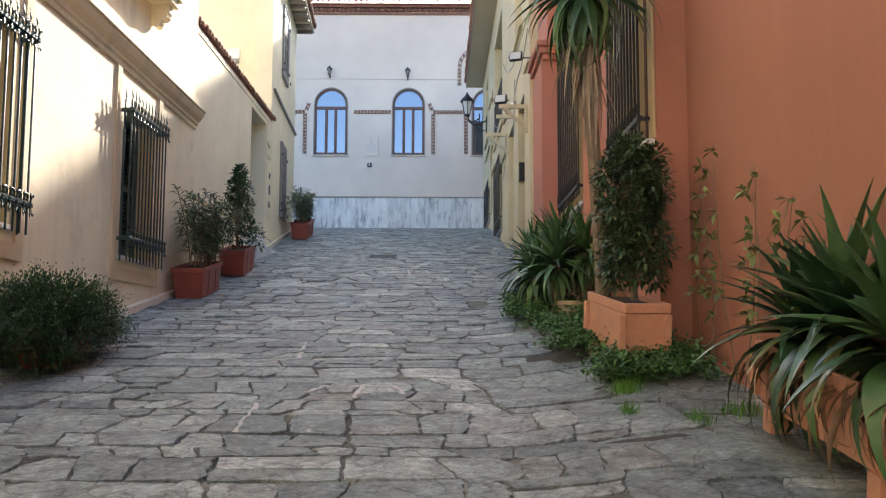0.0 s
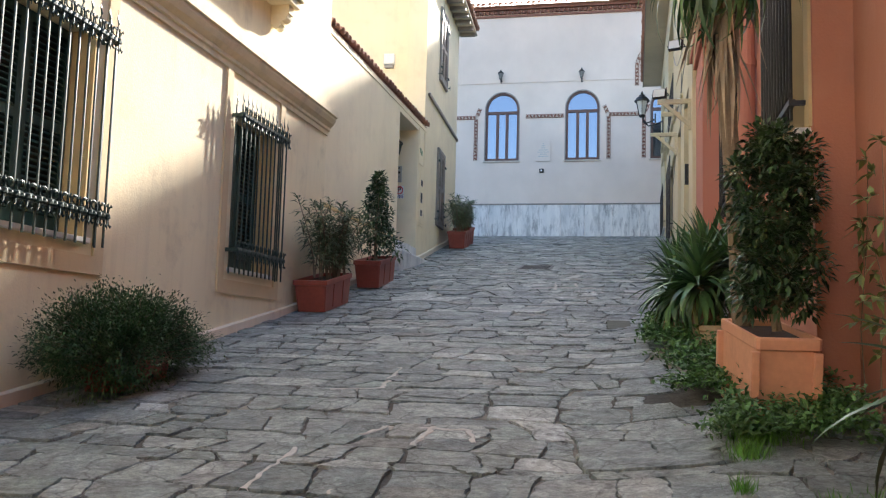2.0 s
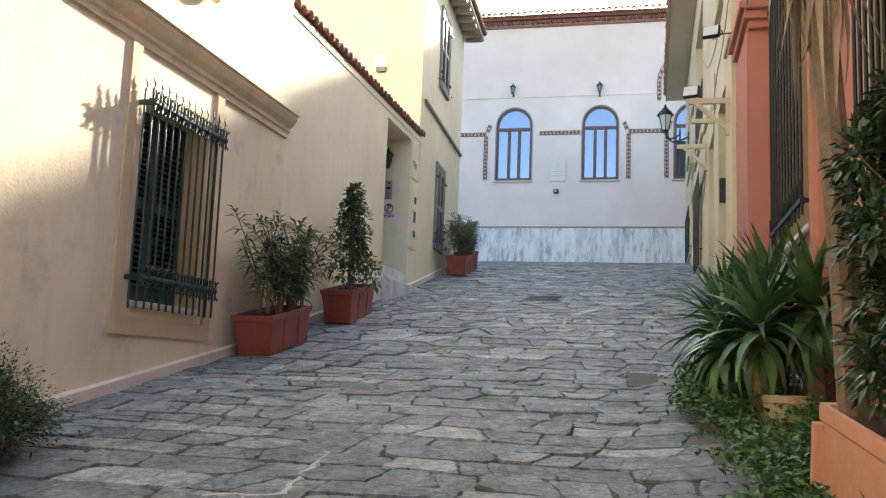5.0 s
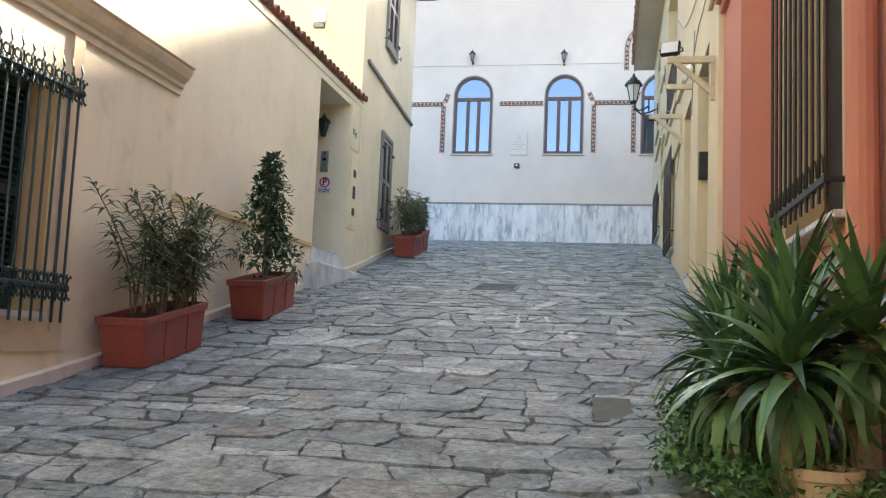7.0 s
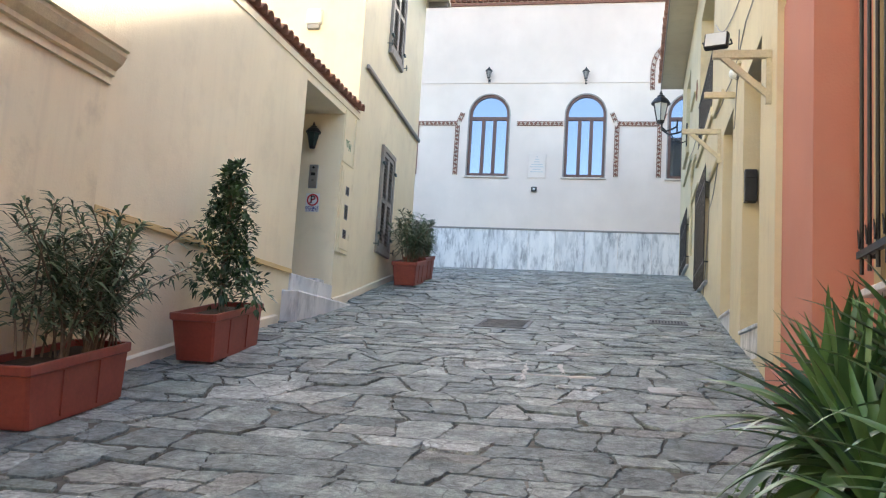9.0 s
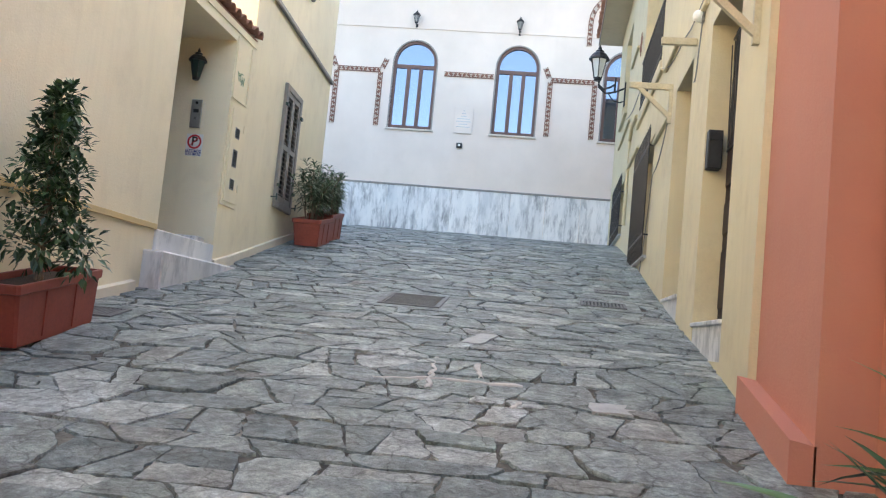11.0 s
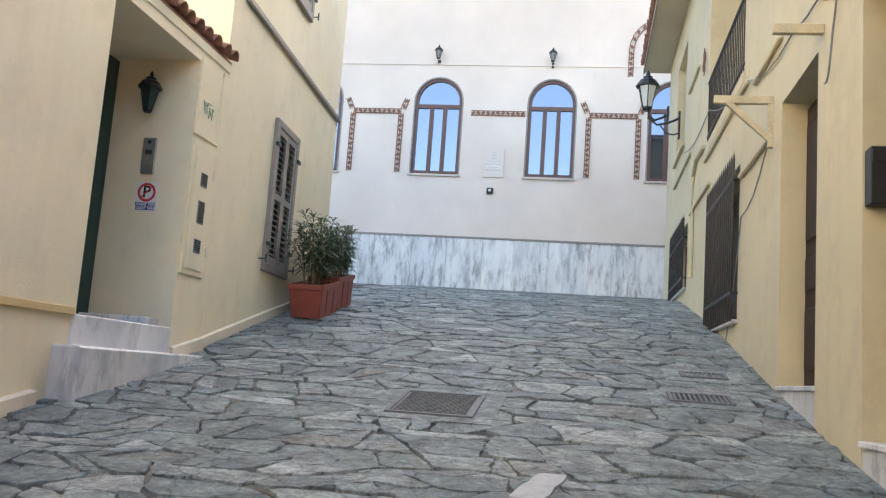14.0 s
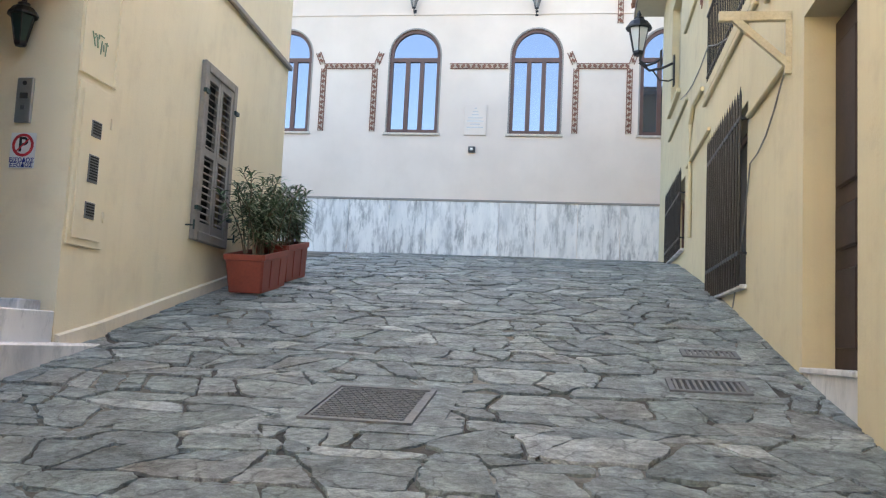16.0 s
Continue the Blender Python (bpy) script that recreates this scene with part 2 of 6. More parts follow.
def world_of(ob):
    m = ob.matrix_basis.copy()
    return world_of(ob.parent) @ ob.matrix_parent_inverse @ m if ob.parent else m


def under(ob, parent):
    """Makes ob a part of parent and leaves it where it is."""
    ob.parent = parent
    ob.matrix_parent_inverse = world_of(parent).inverted()
    return ob


def part(name, bm, material, parent, label=""):
    """Links a bmesh or a mesh as one object under a thing or a part."""
    if isinstance(bm, bmesh.types.BMesh):
        bmesh.ops.recalc_face_normals(bm, faces=bm.faces)
        me = bpy.data.meshes.new(name)
        bm.to_mesh(me)
        bm.free()
        me.materials.append(material)
    else:
        me = bm
    ob = new(name, me)
    if parent is not None:
        under(ob, parent)
    if label:
        ob["label"] = label
    return ob


def thing(name, at, label, category, group="", kind=""):
    ob = new(name)
    ob.empty_display_size = 0.1
    ob.location = at
    return tagged(ob, label, category, group, kind)


def boxes(*specs, bevel=0.0):
    bm = bmesh.new()
    for x0, x1, y0, y1, z0, z1 in specs:
        r = bmesh.ops.create_cube(bm, size=1.0)
        bmesh.ops.transform(bm, matrix=Matrix.Translation(((x0 + x1) / 2, (y0 + y1) / 2, (z0 + z1) / 2)) @ Matrix.Diagonal((x1 - x0, y1 - y0, z1 - z0, 1)), verts=r["verts"])
    if bevel:
        bmesh.ops.bevel(bm, geom=list(bm.edges), offset=bevel, segments=1, affect="EDGES")
    return bm


def split(name, specs, material, parent):
    for spec in specs:
        part(name, boxes(spec), material, parent)


def tube(bm, a, b, r0, r1=None, seg=8, cap=True):
    a, b = Vector(a), Vector(b)
    d = b - a
    m = Matrix.Translation((a + b) / 2) @ d.to_track_quat("Z", "Y").to_matrix().to_4x4()
    bmesh.ops.create_cone(bm, cap_ends=cap, segments=seg, radius1=r0, radius2=r0 if r1 is None else r1, depth=d.length, matrix=m)


def lathe(bm, rings, seg=12, at=(0, 0, 0), turn=None):
    """Rings of (radius, height) turned round the z axis."""
    rows = []
    for r, z in rings:
        row = []
        for k in range(seg):
            a = 2 * math.pi * k / seg
            v = Vector((r * math.cos(a), r * math.sin(a), z))
            row.append(bm.verts.new(Vector(at) + (turn @ v if turn else v)))
        rows.append(row)
    for a, b in zip(rows, rows[1:]):
        for k in range(seg):
            bm.faces.new((a[k], a[(k + 1) % seg], b[(k + 1) % seg], b[k]))
    bm.faces.new(rows[0][::-1])
    bm.faces.new(rows[-1])


def bent_stem(bm, pts, r0, r1, seg=5):
    """One tapering tube swept through the points."""
    pts = [Vector(p) for p in pts]
    n = len(pts) - 1
    rows = []
    for k, p in enumerate(pts):
        d = (pts[min(n, k + 1)] - pts[max(0, k - 1)]).normalized()
        m = d.to_track_quat("Z", "Y").to_matrix()
        r = r0 + (r1 - r0) * k / n
        rows.append([bm.verts.new(p + m @ Vector((r * math.cos(2 * math.pi * q / seg), r * math.sin(2 * math.pi * q / seg), 0))) for q in range(seg)])
    for a, b in zip(rows, rows[1:]):
        for q in range(seg):
            bm.faces.new((a[q], a[(q + 1) % seg], b[(q + 1) % seg], b[q]))
    bm.faces.new(rows[0][::-1])
    bm.faces.new(rows[-1])


GROUND = [(-60, -3.0), (-30, -1.5), (-3, 1.15), (0, 1.58), (5.1, 2.35), (6.6, 2.58), (9.5, 3.07), (10.7, 3.27), (13.9, 3.92), (16.5, 4.37), (17.5, 4.56),
          (20, 5.08), (22.2, 5.50), (25, 5.98), (28.6, 6.38), (31.5, 6.62), (60, 6.9), (400, 6.9)]
_ys = np.arange(-60, 60, 0.1)
_zs = np.interp(_ys, *zip(*GROUND))
_k = np.exp(-np.linspace(-2, 2, 21) ** 2)
_zs = np.convolve(np.pad(_zs, 10, mode="edge"), _k / _k.sum(), "valid")


def ground_z(y, x=0.0):
    """Height of the lane; its edge below the orange house banks up a little."""
    a, b = min(1, max(0, (x - 1.2) / 1.2)), min(1, max(0, (11 - y) / 3))
    return float(np.interp(y, _ys, _zs)) + 0.11 * a * a * (3 - 2 * a) * b


def grid_wall(us, vs, empty, place, depth):
    """A wall of given thickness cut by rectangular openings; place(u, v, d) gives the point."""
    us, vs = sorted(set(us)), sorted(set(vs))
    inside = lambda u, v: any(a < u < b and c < v < d for a, b, c, d in empty)  # noqa: E731
    nu, nv = len(us) - 1, len(vs) - 1
    full = [[not inside((us[i] + us[i + 1]) / 2, (vs[j] + vs[j + 1]) / 2) for j in range(nv)] for i in range(nu)]
    bm = bmesh.new()
    cache = {}

    def vert(i, j, d):
        if (i, j, d) not in cache:
            cache[i, j, d] = bm.verts.new(place(us[i], vs[j], depth if d else 0.0))
        return cache[i, j, d]

    for i in range(nu):
        for j in range(nv):
            if not full[i][j]:
                continue
            for d in (0, 1):
                bm.faces.new([vert(a, b, d) for a, b in ((i, j), (i + 1, j), (i + 1, j + 1), (i, j + 1))])
            for di, dj, e in ((-1, 0, ((i, j), (i, j + 1))), (1, 0, ((i + 1, j), (i + 1, j + 1))), (0, -1, ((i, j), (i + 1, j))), (0, 1, ((i, j + 1), (i + 1, j + 1)))):
                a, b = i + di, j + dj
                if not (0 <= a < nu and 0 <= b < nv and full[a][b]):
                    (p, q), (r, s) = e
                    bm.faces.new([vert(p, q, 0), vert(r, s, 0), vert(r, s, 1), vert(p, q, 1)])
    return bm


def wall_along_y(x, side, y0, y1, z0, z1, thick, holes):
    us = [y0, y1] + [v for h in holes for v in h[:2]]
    vs = [z0, z1] + [v for h in holes for v in h[2:]]
    return grid_wall(us, vs, holes, lambda u, v, d: (x + side * d, u, v), thick)


def wall_along_x(y, x0, x1, z0, z1, thick, holes=()):
    us = [x0, x1] + [v for h in holes for v in h[:2]]
    vs = [z0, z1] + [v for h in holes for v in h[2:]]
    return grid_wall(us, vs, list(holes), lambda u, v, d: (u, y + d, v), thick)


def sloped_strip(x0, x1, y0, y1, up, down=0.3, step=0.5):
    """A low plinth that follows the ground."""
    bm = bmesh.new()
    n = max(2, int((y1 - y0) / step))
    rows = []
    for k in range(n + 1):
        y = y0 + (y1 - y0) * k / n
        g = ground_z(y)
        rows.append([bm.verts.new(v) for v in ((x0, y, g - down), (x0, y, g + up), (x1, y, g + up - 0.02), (x1, y, g - down))])
    for a, b in zip(rows, rows[1:]):
        for k in range(4):
            bm.faces.new((a[k], a[(k + 1) % 4], b[(k + 1) % 4], b[k]))
    bm.faces.new(rows[0])
    bm.faces.new(rows[-1][::-1])
    return bm


def tile_mesh(name, length, radius, mat):
    """A barrel roof tile lying along +x, bulging up, slightly tapered."""
    vs, fs = [], []
    seg = 6
    for x, r in ((0, radius), (length, radius * 0.82)):
        for rr in (r, r - 0.014):
            for k in range(seg + 1):
                a = math.pi * k / seg
                vs.append((x, rr * math.cos(a), rr * math.sin(a)))
    w = seg + 1
    for k in range(seg):
        fs += [(k, k + 1, 2 * w + k + 1, 2 * w + k), (w + k, 3 * w + k, 3 * w + k + 1, w + k + 1), (k, w + k, w + k + 1, k + 1), (2 * w + k, 2 * w + k + 1, 3 * w + k + 1, 3 * w + k)]
    fs += [(0, 2 * w, 3 * w, w), (seg, w + seg, 3 * w + seg, 2 * w + seg)]
    return mesh_of(name, vs, fs, mat, True)


TILE_ME = tile_mesh("roof_tile", 0.46, 0.085, TILE)


def tile_row(parent, start, step, count, turn, tilt=0.0, jitter=0.012, rng=random.Random(3), mesh=None):
    """Tiles side by side along `step`, each pointing along `turn` (degrees round z), rising by tilt degrees."""
    for k in range(count):
        ob = new("roof_tile", mesh or TILE_ME)
        p = Vector(start) + Vector(step) * k + Vector((rng.uniform(-jitter, jitter), rng.uniform(-jitter, jitter), rng.uniform(-jitter, jitter) * 0.5))
        ob.matrix_basis = pose(*p, 0, 0, turn + rng.uniform(-2, 2)) @ pose(0, 0, 0, rng.uniform(-3, 3), -tilt + rng.uniform(-2, 2), 0)
        under(ob, parent)


# ---- ground ----
def ground_sheet():
    ys = list(np.arange(-60, 60.1, 1.0)) + [100, 200, 400]
    ys = [-400, -200, -100] + ys
    xs = [-400, -100, -30, -8, -2.6, 1.0, 1.3, 1.6, 1.9, 2.2, 2.5, 3.2, 8, 30, 100, 400]
    vs = [(x, y, ground_z(y, min(x, 3)) - 0.016) for y in ys for x in xs]
    w = len(xs)
    fs = [(j * w + i, j * w + i + 1, (j + 1) * w + i + 1, (j + 1) * w + i) for j in range(len(ys) - 1) for i in range(w - 1)]
    ob = new("ground", mesh_of("ground", vs, fs, MORTAR))
    return tagged(ob, "grey-brown mortar and earth bed of the sloping lane", "ground", kind="structure")


ground_sheet()


# ---- the cream house with iron window grilles ----
LX = -2.48


def ring_of(bm, centre, big, small, seg=10):
    """A thin iron ring standing in the y-z plane."""
    mt = Matrix.Translation(centre) @ Matrix.Rotation(radians(90), 4, "Y")
    vs = [[bm.verts.new(mt @ Vector(((big + small * math.cos(b)) * math.cos(a), (big + small * math.cos(b)) * math.sin(a), small * math.sin(b)))) for b in (0, 2.1, 4.2)]
          for a in [2 * math.pi * q / seg for q in range(seg)]]
    for q in range(seg):
        for c in range(3):
            bm.faces.new((vs[q][c], vs[(q + 1) % seg][c], vs[(q + 1) % seg][(c + 1) % 3], vs[q][(c + 1) % 3]))


def iron_mesh(name, bm):
    bmesh.ops.recalc_face_normals(bm, faces=bm.faces)
    me = bpy.data.meshes.new(name)
    bm.to_mesh(me)
    bm.free()
    me.materials.append(IRON)
    return me


def grille_ornaments():
    """The cast knob with fleurs that clasps a bar, and the scroll rings between two bars."""
    bm = bmesh.new()
    bmesh.ops.create_icosphere(bm, subdivisions=1, radius=0.032, matrix=Matrix.Diagonal((0.8, 1.25, 1.0, 1)))
    for s in (-1, 1):
        for up in (-1, 1):
            bent_stem(bm, [Vector((0.004, 0, up * 0.02)), Vector((0.01, s * 0.008, up * 0.06)), Vector((0.016, s * 0.026, up * 0.085)), Vector((0.016, s * 0.034, up * 0.068))], 0.0085, 0.005, 5)
    for up in (-1, 1):
        tube(bm, (0.006, 0, up * 0.03), (0.006, 0, up * 0.1), 0.009, 0.003, 5)
    knob = iron_mesh("rosette", bm)
    bm = bmesh.new()
    ring_of(bm, Vector((0.004, 0, 0.062)), 0.033, 0.0065)
    ring_of(bm, Vector((0.004, 0, -0.05)), 0.022, 0.006, 8)
    bmesh.ops.create_icosphere(bm, subdivisions=1, radius=0.026, matrix=Matrix.Translation((0.006, 0, 0)) @ Matrix.Diagonal((0.7, 1.5, 0.9, 1)))
    return knob, iron_mesh("scroll_ring", bm)


ORNAMENT = []


def belly_grille(win, x, y0, y1, z0, z1):
    """Iron bars with wavy spear tips, two cast ornamental bands and end returns, standing off the wall face x."""
    if not ORNAMENT:
        ORNAMENT.extend(grille_ornaments())
    knob, ring = ORNAMENT
    xo = x + 0.12
    n = 12
    h = z1 - z0
    bm = bmesh.new()
    tube(bm, (0, 0, 0), (0, 0, h), 0.0095, seg=6)
    bent_stem(bm, [Vector((0, 0, h)), Vector((0.004, 0.012, h + 0.045)), Vector((0.004, -0.008, h + 0.09)), Vector((0, 0.004, h + 0.15))], 0.013, 0.002, 5)
    me = iron_mesh("bar", bm)
    for k in range(n):
        part("bar", me, None, win).location = (xo, y0 + (y1 - y0) * k / (n - 1), z0)
    for yy in (y0, y1):
        part("bar", me, None, win).location = (x + 0.05, yy, z0)
    for zc in (z0 + 0.24, z1 - 0.1):
        part("rail", boxes((xo - 0.016, xo + 0.022, y0 - 0.03, y1 + 0.03, zc - 0.026, zc + 0.026), (x - 0.04, xo - 0.016, y0 - 0.014, y0 + 0.014, zc - 0.02, zc + 0.02),
                           (x - 0.04, xo - 0.016, y1 - 0.014, y1 + 0.014, zc - 0.02, zc + 0.02)), IRON, win)
        for k in range(n):
            part("rosette", knob, None, win).location = (xo + 0.02, y0 + (y1 - y0) * k / (n - 1), zc)
            if k < n - 1:
                part("scroll_ring", ring, None, win).location = (xo + 0.014, y0 + (y1 - y0) * (k + 0.5) / (n - 1), zc)


def louvre_leaf(name, parent, x, side, y0, y1, z0, z1, mat, gap=0.045, mid=True):
    """A shutter leaf facing +x (side 1) or -x: stiles, rails and sloping slats."""
    t, w = 0.035, 0.06
    a, b = (x - t, x) if side > 0 else (x, x + t)
    zones = [(z0 + 0.09, z1 - 0.07)]
    if mid:
        zm = z0 + (z1 - z0) * 0.5
        zones = [(z0 + 0.09, zm - 0.035), (zm + 0.035, z1 - 0.07)]
    leaf = part(name, wall_along_y(x, -side, y0, y1, z0, z1, t, [(y0 + w, y1 - w, c, d) for c, d in zones]), mat, parent)
    sl = mesh_of("slat", [(sx * 0.016 + sz * side * -0.0, sy * (y1 - y0 - 2 * w) / 2, sz * 0.005) for sx in (-1, 1) for sy in (-1, 1) for sz in (-1, 1)],
                 [(0, 1, 3, 2), (4, 6, 7, 5), (0, 4, 5, 1), (2, 3, 7, 6), (0, 2, 6, 4), (1, 5, 7, 3)], mat)
    for c, d in zones:
        n = int((d - c) / gap)
        for k in range(n):
            ob = part("slat", sl, None, leaf)
            ob.matrix_basis = pose((a + b) / 2, (y0 + y1) / 2, c + (d - c) * (k + 0.5) / n, 0, 38 * side, 0)
    return leaf


def cream_house():
    h = thing("house", (LX, 0, ground_z(0)), "cream plastered old house with cornice and green iron window grilles", "house")
    w1, w2 = (5.18, 6.26, 3.62, 5.22), (8.74, 9.76, 3.62, 5.24)
    up = (8.5, 9.36, 6.82, 9.0)
    wall = part("wall", wall_along_y(LX, -1, -14, 11.5, -1.5, 12.2, 0.5, [w1, w2, up]), CREAM, h)
    part("wall", wall_along_x(11.5 - 0.45, -9, LX - 0.5, -1, 12.2, 0.45), CREAM2, h)
    part("wall", boxes((-9.4, -9.0, -14, 11.5, -1.5, 12.2)), CREAM2, h)
    part("wall", wall_along_x(-14.4, -9.4, LX, -2.5, 12.2, 0.4), CREAM2, h)
    part("roof", boxes((-9.6, LX + 0.45, -14.5, 11.9, 12.2, 12.4)), TILE, h)
    # cornice: stepped profile swept along the wall
    prof = [(0, 5.64), (0.025, 5.64), (0.025, 5.695), (0.05, 5.705), (0.05, 5.74), (0.10, 5.785), (0.13, 5.84), (0.13, 5.87), (0.155, 5.88), (0.155, 5.96), (0.02, 6.03), (0, 6.03)]
    bm = bmesh.new()
    rows = [[bm.verts.new((LX + a - 0.002, y, z)) for a, z in prof] for y in (-14, 11.5)]
    for k in range(len(prof) - 1):
        bm.faces.new((rows[0][k], rows[0][k + 1], rows[1][k + 1], rows[1][k]))
    bm.faces.new(rows[0])
    bm.faces.new(rows[1][::-1])
    part("cornice", bm, CREAM, h)
    part("plinth", sloped_strip(LX - 0.05, LX + 0.05, -14, 11.5, 0.10), PLINTH, h)
    for y0, y1, z0, z1 in (w1, w2):
        win = part("window", boxes((LX - 0.27, LX - 0.22, y0, y0 + 0.07, z0, z1), (LX - 0.27, LX - 0.22, y1 - 0.07, y1, z0, z1),
                                   (LX - 0.27, LX - 0.22, y0 + 0.07, y1 - 0.07, z1 - 0.07, z1), (LX - 0.27, LX - 0.22, y0 + 0.07, y1 - 0.07, z0, z0 + 0.07)), GREEN, h)
        ym = (y0 + y1) / 2
        louvre_leaf("shutter", win, LX - 0.19, 1, y0 + 0.02, ym - 0.004, z0 + 0.04, z1 - 0.02, GREEN)
        louvre_leaf("shutter", win, LX - 0.19, 1, ym + 0.004, y1 - 0.02, z0 + 0.04, z1 - 0.02, GREEN)
        # Near-black panel stands in for the unlit room behind the shutters.
        part("unlit_room_panel", boxes((LX - 0.4, LX - 0.3, y0 - 0.05, y1 + 0.05, z0 - 0.05, z1 + 0.05)), DARK, win)
        part("window_sill", boxes((LX - 0.2, LX + 0.05, y0 - 0.04, y1 + 0.04, z0 - 0.045, z0 - 0.003), bevel=0.006), WHITEP, win)
        part("reveal", boxes((LX - 0.2, LX + 0.006, y1 - 0.004, y1 + 0.03, z0, z1)), OCHRE, win)
        e = 0.022
        split("architrave", ((LX, LX + e, y0 - 0.26, y0 - 0.13, z0 - 0.27, 5.64), (LX, LX + e, y1 + 0.13, y1 + 0.26, z0 - 0.27, 5.64),
                                 (LX, LX + e, y0 - 0.13, y1 + 0.13, z0 - 0.27, z0 - 0.13)), TRIM, win)
        belly_grille(win, LX, y0 - 0.09, y1 + 0.09, z0 - 0.07, z1 + 0.04)
    y0, y1, z0, z1 = up
    win = part("window", boxes((LX - 0.3, LX - 0.24, y0, y0 + 0.07, z0, z1), (LX - 0.3, LX - 0.24, y1 - 0.07, y1, z0, z1), (LX - 0.3, LX - 0.24, y0 + 0.07, y1 - 0.07, z0, z0 + 0.07)), GREEN, h)
    louvre_leaf("shutter", win, LX - 0.2, 1, y0 + 0.02, (y0 + y1) / 2 - 0.004, z0 + 0.03, z1, GREEN)
    louvre_leaf("shutter", win, LX - 0.2, 1, (y0 + y1) / 2 + 0.004, y1 - 0.02, z0 + 0.03, z1, GREEN)
    # Darkness behind the upper shutters is this near-black panel.
    part("unlit_room_panel", boxes((LX - 0.42, LX - 0.33, y0 - 0.05, y1 + 0.05, z0 - 0.05, z1 + 0.05)), DARK, win)
    part("window_sill", boxes((LX - 0.2, LX + 0.27, y0 - 0.34, y1 + 0.34, z0 - 0.14, z0 - 0.05), (LX - 0.1, LX + 0.31, y0 - 0.37, y1 + 0.37, z0 - 0.05, z0 - 0.004), bevel=0.01), CREAM, win)
    split("architrave", ((LX, LX + 0.03, y0 - 0.2, y0, z0, z1 + 0.2), (LX, LX + 0.03, y1, y1 + 0.2, z0, z1 + 0.2), (LX, LX + 0.03, y0, y1, z1, z1 + 0.2)), OCHRE, win)
    for yc in (y0 - 0.2, y1 + 0.2):
        bm = boxes((LX, LX + 0.22, yc - 0.07, yc + 0.07, z0 - 0.24, z0 - 0.142), (LX, LX + 0.13, yc - 0.065, yc + 0.065, z0 - 0.36, z0 - 0.24))
        tube(bm, (LX + 0.14, yc - 0.068, z0 - 0.26), (LX + 0.14, yc + 0.068, z0 - 0.26), 0.065, seg=12)
        tube(bm, (LX + 0.07, yc - 0.066, z0 - 0.37), (LX + 0.07, yc + 0.066, z0 - 0.37), 0.045, seg=12)
        part("console", bm, CREAM, win)


cream_house()


# ---- tile-capped courtyard wall with the recessed entrance ----
CX = -2.57


